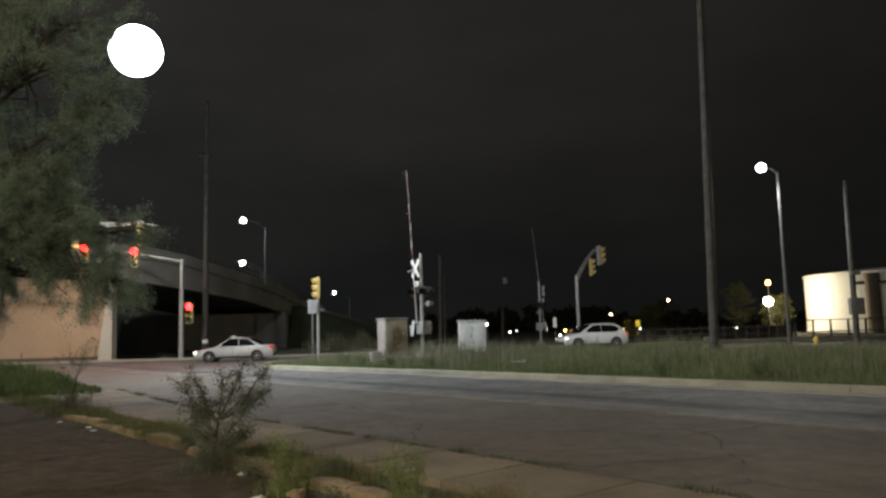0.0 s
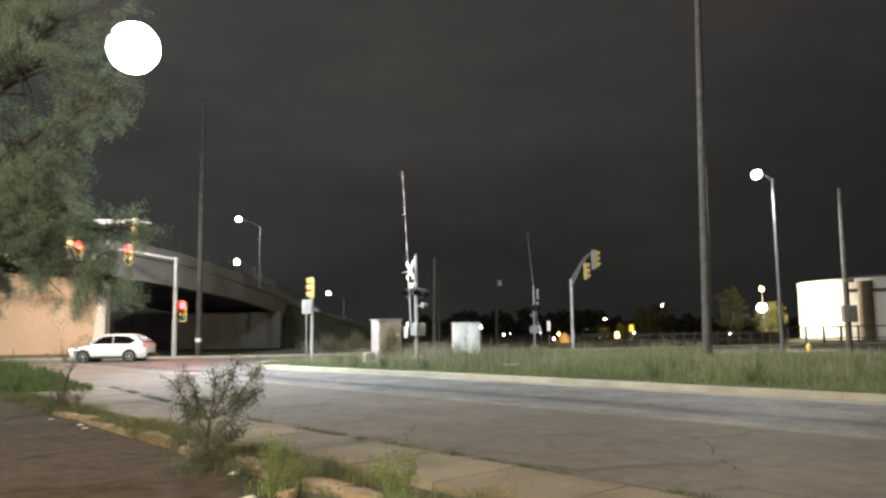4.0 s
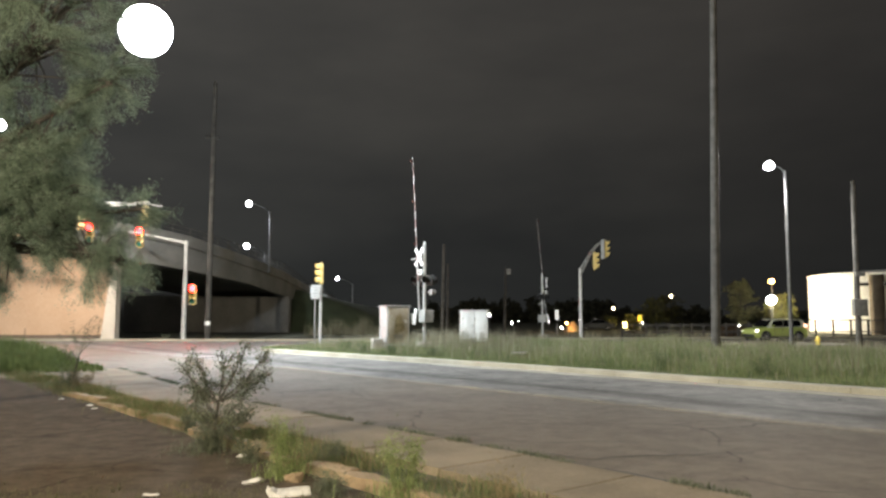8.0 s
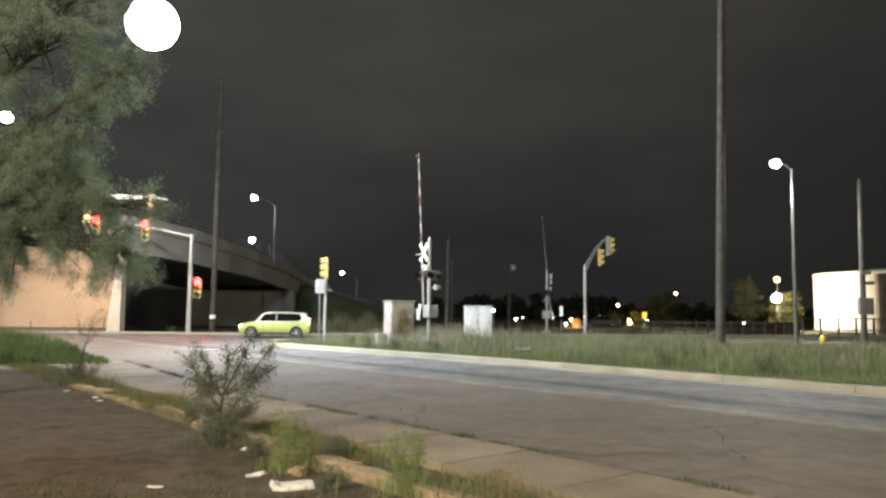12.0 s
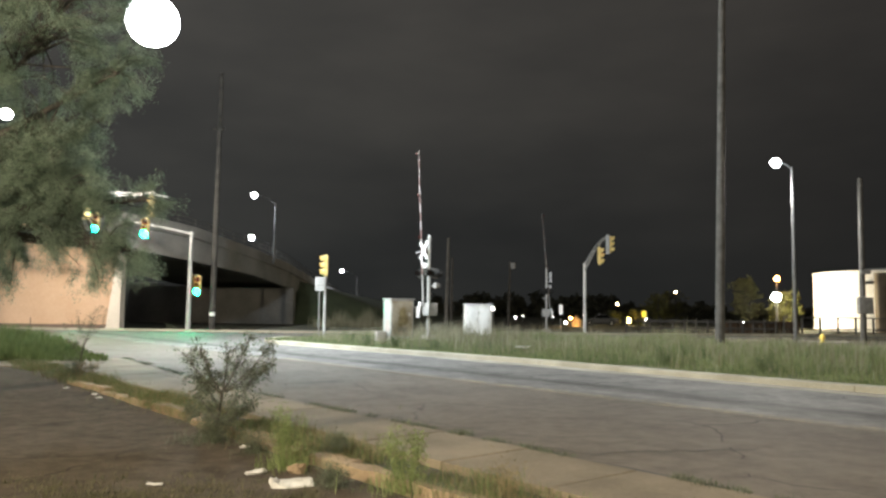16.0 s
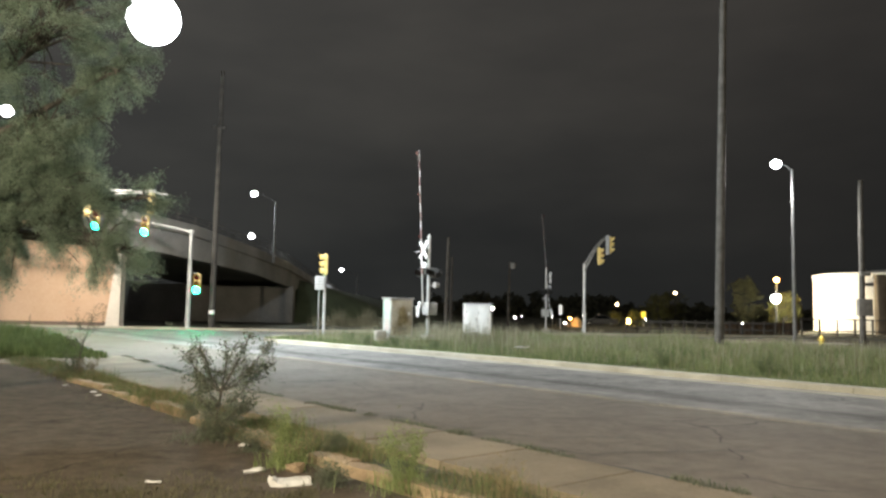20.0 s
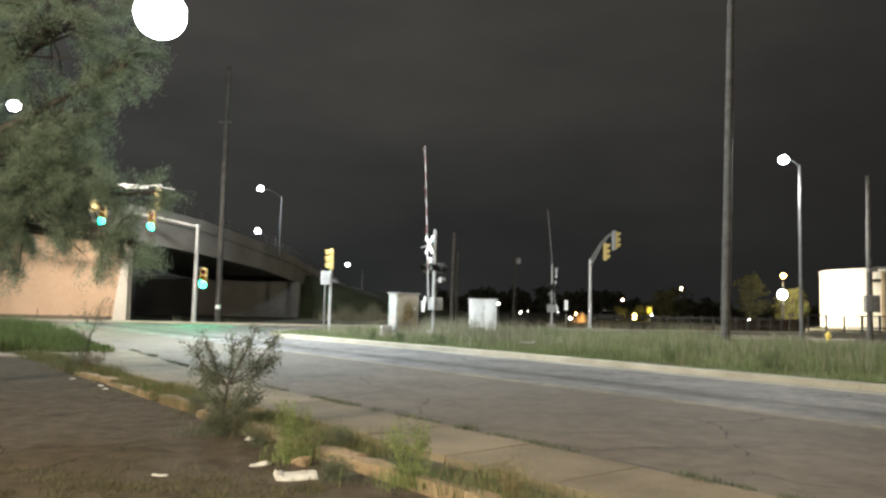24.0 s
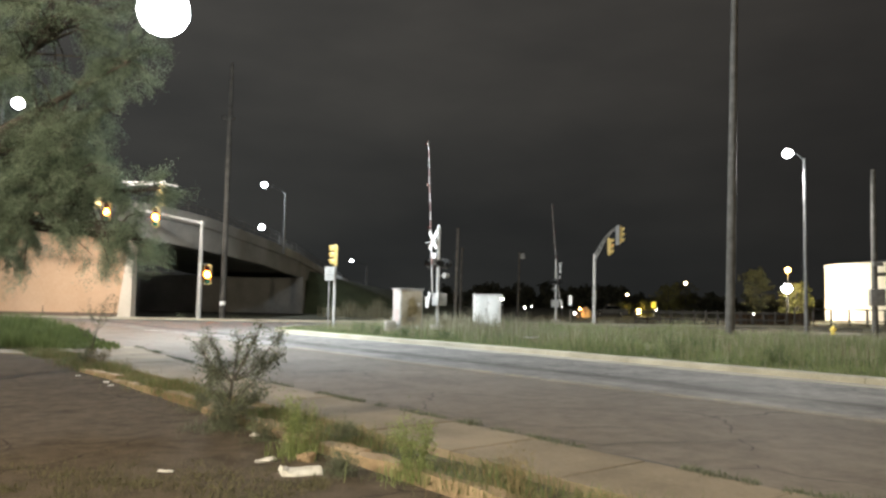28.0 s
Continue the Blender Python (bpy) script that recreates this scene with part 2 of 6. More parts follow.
# lighter copy of GALV: white lamplight on the far pole put into the colour
GALV_PALE = shade("brightened_galvanised_steel", (0.5, 0.51, 0.51), (0.66, 0.66, 0.65), 5, 0.5, 0.2, bump=0.05)
GALV_DARK = shade("dull_grey_steel", (0.2, 0.2, 0.2), (0.32, 0.32, 0.31), 5, 0.55, 0.4, bump=0.05)
DULL_STEEL = shade("weathered_dull_steel", (0.08, 0.083, 0.085), (0.14, 0.143, 0.145), 5, 0.6, 0.3, bump=0.05)
GRAFFITI = shade("faded_red_spray", (0.36, 0.27, 0.26), (0.46, 0.4, 0.39), 4, 0.6, bump=0.05)
WHITE_PAINT = shade("white_enamel", (0.68, 0.69, 0.68), (0.8, 0.8, 0.79), 3, 0.45, bump=0.05)
YELLOW_PAINT = shade("signal_yellow_enamel", (0.66, 0.49, 0.17), (0.74, 0.59, 0.25), 6, 0.45, bump=0.05)
BLACK_PAINT = shade("black_enamel", (0.012, 0.012, 0.012), (0.03, 0.03, 0.03), 6, 0.5, bump=0.05)
RED_PAINT = shade("faded_red_reflective", (0.29, 0.18, 0.165), (0.39, 0.27, 0.25), 6, 0.4, bump=0.0)
WOOD_POLE = shade("weathered_pole_wood", (0.055, 0.053, 0.049), (0.115, 0.11, 0.102), 3, 0.9, bump=0.5, fine=22)
WOOD_TARRED = shade("tarred_pole_wood", (0.028, 0.027, 0.025), (0.07, 0.066, 0.06), 3, 0.9, bump=0.5, fine=22)
WOOD_DARK = shade("dark_pole_wood", (0.05, 0.046, 0.041), (0.115, 0.107, 0.098), 3, 0.9, bump=0.5, fine=22)
SLAB = shade("sidewalk_concrete", (0.12, 0.1, 0.069), (0.222, 0.188, 0.137), 0.9, 0.88, bump=0.5, fine=24, coord="World", vary=0.15)
BARK = shade("grey_brown_bark", (0.03, 0.028, 0.024), (0.08, 0.072, 0.06), 7, 0.95, bump=0.8, fine=30)
LEAF = shade("feathery_green_leaf", (0.118, 0.158, 0.115), (0.27, 0.35, 0.265), 1.5, 0.6, bump=0, vary=0.5, island=True, leaf=0.55)
LEAF_BUSH = shade("dusty_shrub_leaf", (0.062, 0.077, 0.05), (0.142, 0.16, 0.106), 4, 0.65, bump=0, vary=0.5, island=True, leaf=0.3)
LEAF_FRESH = shade("fresh_weed_leaf", (0.12, 0.16, 0.05), (0.26, 0.32, 0.13), 4, 0.6, bump=0, vary=0.5, island=True, leaf=0.35)
LEAF_YARD = shade("yard_tree_leaf", (0.06, 0.065, 0.02), (0.17, 0.17, 0.055), 2, 0.65, bump=0, vary=0.5, island=True, leaf=0.3)
# darkened copy of the yard leaf: weaker floodlight put into the colour
LEAF_YARD_DIM = shade("dimmed_yard_leaf", (0.04, 0.046, 0.022), (0.115, 0.12, 0.058), 2, 0.7, bump=0, vary=0.5, island=True, leaf=0.2)
WOODS = shade("far_woods_leaf", (0.05, 0.055, 0.036), (0.11, 0.11, 0.075), 0.6, 0.8, bump=0, vary=0.5, island=True)
GRASS = shade("tall_grass", (0.092, 0.132, 0.05), (0.235, 0.28, 0.13), 0.35, 0.75, bump=0, coord="World", vary=0.45, island=True, leaf=0.3)
GRASS_DRY = shade("dry_grass", (0.1, 0.085, 0.04), (0.24, 0.2, 0.11), 0.9, 0.8, bump=0, coord="World", vary=0.5, island=True, leaf=0.25)
STRAW = shade("straw_seed_stalk", (0.17, 0.165, 0.11), (0.33, 0.32, 0.23), 0.9, 0.8, bump=0, coord="World", vary=0.5, island=True, leaf=0.25)
LAWN = shade("lush_grass", (0.07, 0.105, 0.038), (0.15, 0.2, 0.078), 1.5, 0.75, bump=0, coord="World", vary=0.4, island=True, leaf=0.3)
CLUMP = shade("dark_weed_clump", (0.05, 0.075, 0.03), (0.11, 0.145, 0.062), 1.5, 0.75, bump=0, coord="World", vary=0.4, island=True, leaf=0.3)
RUST_PANEL = shade("rust_streaked_panel", (0.3, 0.25, 0.175), (0.47, 0.43, 0.35), 1.8, 0.6, bump=0.2, fine=15, low=0.34, high=0.6)
TANK_WHITE = shade("white_tank_paint", (0.7, 0.68, 0.63), (0.8, 0.79, 0.76), 0.2, 0.6, bump=0.05, fine=3)
PAPER = shade("dirty_white_paper", (0.4, 0.4, 0.385), (0.68, 0.68, 0.66), 6, 0.8, bump=0.3)
HYDRANT_PAINT = shade("hydrant_yellow_enamel", (0.68, 0.53, 0.09), (0.78, 0.63, 0.14), 5, 0.45, bump=0.05)
SAND = shade("pale_sand", (0.3, 0.22, 0.12), (0.45, 0.35, 0.2), 3, 0.95, bump=0.5, fine=20)
CAR_DARK = shade("dark_grey_car_paint", (0.04, 0.042, 0.045), (0.07, 0.072, 0.075), 1.5, 0.3, bump=0)
SIGN_GREY = shade("sign_grey", (0.3, 0.3, 0.29), (0.4, 0.4, 0.39), 4, 0.6, bump=0.05)
RUBBER = shade("tyre_rubber", (0.015, 0.015, 0.015), (0.03, 0.03, 0.03), 8, 0.85)
ALLOY = shade("alloy_rim", (0.55, 0.55, 0.55), (0.7, 0.7, 0.7), 6, 0.35, 0.4, bump=0)
GLASS = shade("dark_car_glass", (0.003, 0.0032, 0.0035), (0.006, 0.006, 0.0065), 2, 0.2, bump=0, spec=0.06)
CAR_WHITE = shade("white_car_paint", (0.72, 0.72, 0.71), (0.8, 0.8, 0.79), 1.5, 0.22, bump=0)
CAR_SILVER = shade("pale_silver_car_paint", (0.5, 0.5, 0.51), (0.6, 0.6, 0.61), 1.5, 0.25, bump=0)
CAR_LIME = shade("lime_green_car_paint", (0.4, 0.47, 0.13), (0.47, 0.54, 0.17), 1.5, 0.25, bump=0)
TRIM_DARK = shade("black_plastic_trim", (0.015, 0.015, 0.016), (0.03, 0.03, 0.03), 5, 0.6)
LAMP_WHITE = glow("lit_street_lens", (0.93, 0.97, 1.0), 40)
LAMP_NEAR = glow("glare_sized_lens", (0.9, 0.96, 1.0), 60)
LAMP_WARM = glow("lit_warm_lens", (1.0, 0.72, 0.4), 30)
LAMP_SODIUM = glow("lit_sodium_lens", (1.0, 0.5, 0.15), 22)
HEADLIGHT = glow("lit_headlight", (1.0, 0.95, 0.85), 6)
TAIL = glow("lit_tail_lens", (1.0, 0.05, 0.03), 0.6)
TAIL_HOT = glow("lit_brake_lens", (1.0, 0.5, 0.35), 3.0)
LIT = {"red": glow("lit_red_lens", (1.0, 0.0006, 0.0008), 1000), "amber": glow("lit_amber_lens", (1.0, 0.14, 0.006), 500), "green": glow("lit_green_lens", (0.0004, 1.0, 0.42), 900)}
LIT_DIM = {"red": glow("dim_red_lens", (1.0, 0.03, 0.02), 2.5)}
UNLIT = {"red": shade("dark_red_lens", (0.05, 0.008, 0.006), (0.08, 0.012, 0.01), 5, 0.25), "amber": shade("dark_amber_lens", (0.1, 0.05, 0.008), (0.14, 0.07, 0.01), 5, 0.25),
         "green": shade("dark_green_lens", (0.006, 0.05, 0.035), (0.01, 0.08, 0.05), 5, 0.25)}


# ---- building helpers ----
def mesh_ob(name, bm, material, smooth=True):
    me = bpy.data.meshes.new(name)
    bmesh.ops.recalc_face_normals(bm, faces=bm.faces)
    bm.to_mesh(me)
    bm.free()
    for m in material if isinstance(material, (list, tuple)) else [material]:
        me.materials.append(m)
    if smooth:
        me.shade_smooth()
        me.set_sharp_from_angle(angle=radians(38))
    return new(name, me)


def part(name, bm, material, parent, label=""):
    ob = mesh_ob(name, bm, material)
    ob.parent = parent
    if label:
        tagged(ob, label)
    return ob


def thing(name, at, label, category, group="", kind="", rz=0.0):
    ob = new(name)
    ob.empty_display_size = 0.3
    ob.matrix_basis = pose(*at, 0, 0, rz)
    return tagged(ob, label, category, group, kind)


def solid(name, bm, material, label, category, group="", kind="", at=(0, 0, 0), rz=0.0):
    ob = mesh_ob(name, bm, material)
    ob.matrix_basis = pose(*at, 0, 0, rz)
    return tagged(ob, label, category, group, kind)


def raw(name, verts, faces, material, smooth=False):
    me = bpy.data.meshes.new(name)
    me.from_pydata(verts, [], faces)
    me.materials.append(material)
    if smooth:
        me.shade_smooth()
    return new(name, me)


def box(bm, c, s, bevel=0.0, m=None, index=0):
    """A box with centre c and size s."""
    r = bmesh.ops.create_cube(bm, size=1.0)
    vs = r["verts"]
    bmesh.ops.scale(bm, vec=s, verts=vs)
    if bevel:
        es = {e for v in vs for e in v.link_edges}
        r = bmesh.ops.bevel(bm, geom=list(es), offset=bevel, segments=2, affect="EDGES", profile=0.6)
        vs = list({v for f in r["faces"] for v in f.verts} | {v for v in vs if v.is_valid})
    if m is not None:
        bmesh.ops.transform(bm, matrix=m, verts=vs)
    bmesh.ops.translate(bm, vec=c, verts=vs)
    if index:
        for f in {f for v in vs for f in v.link_faces}:
            f.material_index = index
    return bm


def tube(bm, points, radii, n=12, caps=True):
    """A round bar through points, with one radius or one for each."""
    pts = [Vector(p) for p in points]
    rs = radii if isinstance(radii, (list, tuple)) else [radii] * len(pts)
    rings = []
    for i, p in enumerate(pts):
        d = (pts[min(i + 1, len(pts) - 1)] - pts[max(i - 1, 0)]).normalized()
        side = d.cross(Vector((0, 0, 1)) if abs(d.z) < 0.9 else Vector((1, 0, 0))).normalized()
        up = side.cross(d)
        rings.append([bm.verts.new(p + (side * math.cos(2 * math.pi * k / n) + up * math.sin(2 * math.pi * k / n)) * rs[i]) for k in range(n)])
    for a, b in zip(rings, rings[1:]):
        for k in range(n):
            bm.faces.new((a[k], a[(k + 1) % n], b[(k + 1) % n], b[k]))
    if caps:
        bm.faces.new(rings[0][::-1])
        bm.faces.new(rings[-1])
    return bm


def loft(bm, rings, closed=True, caps=True):
    made = [[bm.verts.new(p) for p in ring] for ring in rings]
    n = len(made[0])
    for a, b in zip(made, made[1:]):
        for k in range(n if closed else n - 1):
            bm.faces.new((a[k], a[(k + 1) % n], b[(k + 1) % n], b[k]))
    if caps and closed:
        bm.faces.new(made[0][::-1])
        bm.faces.new(made[-1])
    return bm


def sheet(bm, outline, z, depth=0.0):
    """A flat piece with the given outline, with a depth below it."""
    top = [bm.verts.new((x, y, z)) for x, y in outline]
    bm.faces.new(top)
    if depth:
        low = [bm.verts.new((x, y, z - depth)) for x, y in outline]
        bm.faces.new(low[::-1])
        n = len(top)
        for k in range(n):
            bm.faces.new((top[k], low[k], low[(k + 1) % n], top[(k + 1) % n]))
    return bm


def B():
    return bmesh.new()


ROAD_D, ROAD_N = Vector((0.640, -0.768, 0)), Vector((0.768, 0.640, 0))


def road(u, v, z=0.0):
    """A place by the near road: u metres along it, v metres across it."""
    p = ROAD_D * u + ROAD_N * v
    return Vector((p.x, p.y, z))


def road_xy(u, v):
    p = road(u, v)
    return (p.x, p.y)


def cross_y(x):
    """The middle of the cross street at x."""
    return 44.8 + 0.122 * ((x + 10) + math.sqrt((x + 10) ** 2 + 30)) + 0.02 * max(0.0, -x - 12)


CROSS_HALF = 4.6


def kerb_v(u):
    """The middle of the island's kerb across the road; it bends in towards the island's tip."""
    return 17.16 - 0.055 * max(0.0, -17.0 - u)


def walk_v(u):
    """The sidewalk's edge on the road's side; it flares towards the corner."""
    return 6.53 + 0.11 * min(10.0, max(0.0, -14.5 - u))



# ---- ground, roads ----
bm = B()
N = 24
for i in range(N + 1):
    for j in range(N + 1):
        gx, gy = (i / N * 2 - 1), (j / N * 2 - 1)
        x, y = math.copysign(abs(gx) ** 3, gx) * 1500, 60 + math.copysign(abs(gy) ** 3, gy) * 1500
        bm.verts.new((x, y, -0.06))
bm.verts.ensure_lookup_table()
for i in range(N):
    for j in range(N):
        a = i * (N + 1) + j
        bm.faces.new((bm.verts[a], bm.verts[a + N + 1], bm.verts[a + N + 2], bm.verts[a + 1]))
solid("ground", bm, FIELD, "dark open field and rough ground around the junction", "ground", kind="structure")

bm = B()
xs = [-90 + 4 * k for k in range(56)]
edge_far = [(x, cross_y(x) + CROSS_HALF) for x in xs]
edge_near = [(x, cross_y(x) - CROSS_HALF) for x in xs]
sheet(bm, edge_near + edge_far[::-1], -0.012)
solid("cross_street", bm, ASPHALT_CROSS, "pale worn asphalt cross street passing the overpass wall", "road", kind="structure")

bm = B()
sheet(bm, [road_xy(-52, 6.45), road_xy(60, 6.45), road_xy(60, 11.74), road_xy(-52, 11.74)], 0.0)
solid("road", bm, ASPHALT_NEAR, "dark brownish worn asphalt near lanes with cracks", "road", kind="structure")
bm = B()
sheet(bm, [road_xy(-52, 11.74), road_xy(60, 11.74), road_xy(60, 17.2), road_xy(-52, 17.2)], 0.0)
solid("road_far_lanes", bm, ASPHALT_FAR, "grey stained far lanes of the road", "road", kind="structure")
bm = B()
sheet(bm, [(-70, 22), (-19, 22), (-8.5, 30), (-8.0, 41.5), (-70, 41.5)], -0.008)
solid("junction_paving", bm, ASPHALT_CROSS, "pale worn asphalt of the junction", "road", kind="structure")
bm = B()
sheet(bm, [(-60, -60), (60, -60), (60, road_xy(40, 4.0)[1]), road_xy(8, 4.05), road_xy(-2, 4.05), road_xy(-10, 4.15), road_xy(-16, 4.35), road_xy(-24, 4.7), (-60, 22)], 0.0)
solid("parking_lot", bm, ASPHALT_LOT, "old dark asphalt lot with faded lines", "parking lot", kind="structure")

bm = B()
sheet(bm, [road_xy(-22, 11.72), road_xy(-13, 11.6), road_xy(-12.7, 11.8), road_xy(-22, 12.02)], 0.008, 0.006)
solid("centre_strip", bm, shade("pale_worn_strip", (0.13, 0.115, 0.088), (0.25, 0.22, 0.165), 0.8, 0.8, bump=0.3, fine=9, coord="World"), "pale worn strip along the road's centre", "road marking", kind="structure")
bm = B()
sheet(bm, [road_xy(u, kerb_v(u) - (0.72 if u > -20 else 0.45)) for u in (-31, -26, -20.1, -19.9, -14, 50)] + [road_xy(u, kerb_v(u) - 0.1) for u in (50, -14, -20, -26, -31)], 0.012, 0.01)
solid("gutter", bm, shade("gutter_concrete", (0.22, 0.21, 0.18), (0.4, 0.38, 0.33), 0.7, 0.85, bump=0.3, fine=12, coord="World"), "pale concrete gutter along the island's kerb", "gutter", kind="structure")
# centre line: two worn yellow stripes
for name, v0 in (("centre_line", 11.62), ("centre_line", 11.86)):
    bm = B()
    for k in range(36):
        u = -13.5 + k * 1.2
        sheet(bm, [road_xy(u, v0), road_xy(u + 1.2, v0), road_xy(u + 1.2, v0 + 0.045), road_xy(u, v0 + 0.045)], 0.004)
    bmesh.ops.remove_doubles(bm, verts=bm.verts, dist=0.001)
    solid(name, bm, YELLOW_LINE, "worn yellow centre line on the asphalt", "road marking", "road markings", "structure")


for pts in ([(-13.7, 34.2), (-12.7, 34.3), (-12.75, 34.42), (-13.65, 34.36)], [(-9.9, 30.7), (-8.9, 30.85), (-8.95, 31.0), (-9.8, 30.88)]):
    bm = B()
    sheet(bm, pts, 0.006, 0.004)
    solid("worn_marking", bm, WHITE_LINE, "worn white paint mark on the junction", "road marking", "road markings", "structure")


def crack(points, width):
    bm = B()
    rnd = random.Random(len(points) * 7)
    fine = []
    for a, b in zip(points, points[1:]):
        for k in range(6):
            p = Vector(road(*a)).lerp(road(*b), k / 6)
            fine.append(p + Vector((rnd.uniform(-0.05, 0.05), rnd.uniform(-0.08, 0.08), 0)))
    for i in range(len(fine) - 1):
        d = (fine[i + 1] - fine[i]).normalized()
        s = Vector((-d.y, d.x, 0)) * width * rnd.uniform(0.5, 1.2)
        z = Vector((0, 0, 0.005))
        bm.faces.new([bm.verts.new(p + z) for p in (fine[i] - s, fine[i + 1] - s, fine[i + 1] + s, fine[i] + s)])
    return solid("pavement_crack", bm, TAR, "dark crack in the road asphalt", "road crack", "road cracks", "structure")


crack([(-7.2, 6.6), (-5.6, 7.0), (-5.2, 8.0), (-4.6, 9.0)], 0.016)
crack([(-10.5, 6.7), (-8.6, 6.9), (-6.9, 7.35), (-6.3, 8.1), (-5.9, 8.3)], 0.012)
crack([(u, walk_v(u) + 0.03) for u in (-25, -20, -14, -8, -2, 4, 12)], 0.05)
crack([(-1.0, 6.7), (1.5, 7.3), (3.5, 7.2)], 0.012)

# ---- grass island beyond the road ----
ISLAND_IN = [(-7.6, 40.4), (-8.1, 38.6), (-8.05, 36.6), (-7.75, 35.4)] + [road_xy(u, kerb_v(u) + 0.19) for u in (-31, -28, -24, -20, -17, -12, -6, 0, 8, 20, 45)]
island_back = [(x, cross_y(x) - CROSS_HALF - 0.15) for x in (50, 40, 30, 22, 15, 9, 4, 0, -3, -6.5)]
bm = B()
sheet(bm, ISLAND_IN + island_back, 0.14, 0.18)
solid("grass_island", bm, SOIL, "rough soil island under tall grass between the roads", "verge", kind="structure")

# ---- overpass ----
# stations along the seen edge: x, y, underside, top of girder, top of fence
SPAN = [(-21.25, 51.0, 5.30, 7.19, 8.64), (-19.86, 53.5, 5.22, 7.11, 8.38), (-18.43, 57.0, 4.94, 6.87, 8.09), (-17.39, 60.5, 4.68, 6.46, 7.81),
        (-16.25, 66.0, 4.35, 6.0, 7.41), (-15.43, 76.0, 3.64, 5.45, 6.85), (-15.88, 95.0, 3.03, 4.57, 5.90), (-16.13, 120.0, 2.24, 3.73, 4.6)]
DECK_WIDE = 13.0


def span(i, f):
    a, b = SPAN[i], SPAN[min(i + 1, len(SPAN) - 1)]
    return [a[k] + (b[k] - a[k]) * f for k in range(5)]


overpass = thing("overpass", (-21.25, 51.0, 0), "grey concrete highway overpass with a curved girder and fence", "overpass", kind="structure")


def local(v):
    return Vector(v) - Vector((-21.25, 51.0, 0))


dense = [span(i, k / 3) for i in range(7) for k in range(3)] + [list(SPAN[-1])]
bm = B()
loft(bm, [[local(p) for p in ((x, y, lo), (x, y, hi - 0.28), (x + 0.18, y, hi - 0.22), (x + 0.18, y, hi), (x - DECK_WIDE, y + 2, hi), (x - DECK_WIDE, y + 2, lo + 0.5), (x - 0.5, y, lo + 0.5), (x - 0.5, y, lo))]
          for x, y, lo, hi, _ in dense])
part("girder", bm, CONCRETE_BRIDGE, overpass, "curved grey concrete girder")
bm = B()
loft(bm, [[local(p) for p in ((x + 0.05, y, hi + 0.002), (x + 0.05, y, hi + 0.62), (x - 0.2, y, hi + 0.62), (x - 0.25, y, hi + 0.002))] for x, y, _, hi, _t in dense])
part("parapet", bm, CONCRETE_BRIDGE, overpass, "low grey concrete parapet")
for f in (0.45, 1.0):
    bm = B()
    tube(bm, [local((x - 0.08, y, hi + 0.62 + (top - hi - 0.62) * f)) for x, y, _, hi, top in dense], 0.025, 6)
    part("fence_rail", bm, WOOD_DARK, overpass)
for i in range(7):
    n = max(2, int((Vector(SPAN[i + 1][:2]) - Vector(SPAN[i][:2])).length / 1.6))
    for k in range(n):
        x, y, lo, hi, top = span(i, k / n)
        bm = B()
        tube(bm, [local((x - 0.08, y, hi + 0.6)), local((x - 0.08, y, top))], 0.03, 6)
        part("fence_post", bm, WOOD_DARK, overpass)
for i in range(5):
    n = int((Vector(SPAN[i + 1][:2]) - Vector(SPAN[i][:2])).length / 0.42)
    for k in range(n):
        x, y, lo, hi, top = span(i, (k + 0.5) / n)
        bm = B()
        tube(bm, [local((x - 0.08, y, hi + 0.61)), local((x - 0.08, y, top - 0.02))], 0.009, 4)
        part("picket", bm, BLACK_PAINT, overpass)
# abutment walls
bm = B()
box(bm, local((-36.32, 52.6, 3.6)), (28.56, 1.0, 7.2), 0.05)
part("retaining_wall", bm, WALL_PEACH, overpass, "beige painted concrete retaining wall lit by a lamp")
bm = B()
loft(bm, [[local(p) for p in ((-22.45 + 0.62 * z / 5.25, 51.4, z), (-21.52, 51.4, z), (-21.52, 52.15, z), (-22.45 + 0.62 * z / 5.25, 52.15, z))] for z in (0, 5.25)])
part("end_pilaster", bm, WALL_PALE, overpass, "pale painted concrete end pilaster")
bm = B()
box(bm, local((-36.5, 51.9, 0.1)), (28.8, 0.5, 0.42), 0.04)
part("footing", bm, RED_KERB, overpass, "brown stained footing strip")
bm = B()
box(bm, local((-23.4, 78.4, 1.8)), (16.6, 1.2, 3.7), 0.04)
part("pier_wall", bm, CONCRETE_BRIDGE, overpass, "grey concrete pier wall under the deck")
bm = B()
box(bm, local((-30.0, 96.0, 2.2)), (30.0, 1.0, 4.6), 0.04)
part("abutment", bm, CONCRETE_BRIDGE, overpass)

bm = B()
box(bm, local((-36.0, 52.25, 7.52)), (29.0, 0.3, 0.62), 0.03)
part("wall_parapet", bm, CONCRETE_BRIDGE, overpass, "grey concrete parapet on the retaining wall")
for k in range(18):
    bm = B()
    tube(bm, [local((-50.0 + 1.68 * k, 52.25, 7.8)), local((-50.0 + 1.68 * k, 52.25, 8.7))], 0.03, 6)
    part("fence_post", bm, WOOD_DARK, overpass)

# sidewalk, old kerb and road kerb are laid from pieces at the end of the file
SIDEWALK = thing("sidewalk", (0, 0, 0), "weathered concrete sidewalk of cast slabs with weedy joints", "sidewalk", kind="structure")
KERB = thing("kerb", (0, 0, 0), "pale concrete kerb along the grass island", "kerb", kind="structure")
OLD_KERB = thing("old_kerb", (0, 0, 0), "broken rust-stained concrete kerb between lot and sidewalk", "kerb", kind="structure")
BACK_KERB = thing("street_kerb", (0, 0, 0), "pale concrete kerb of the cross street", "kerb", kind="structure")

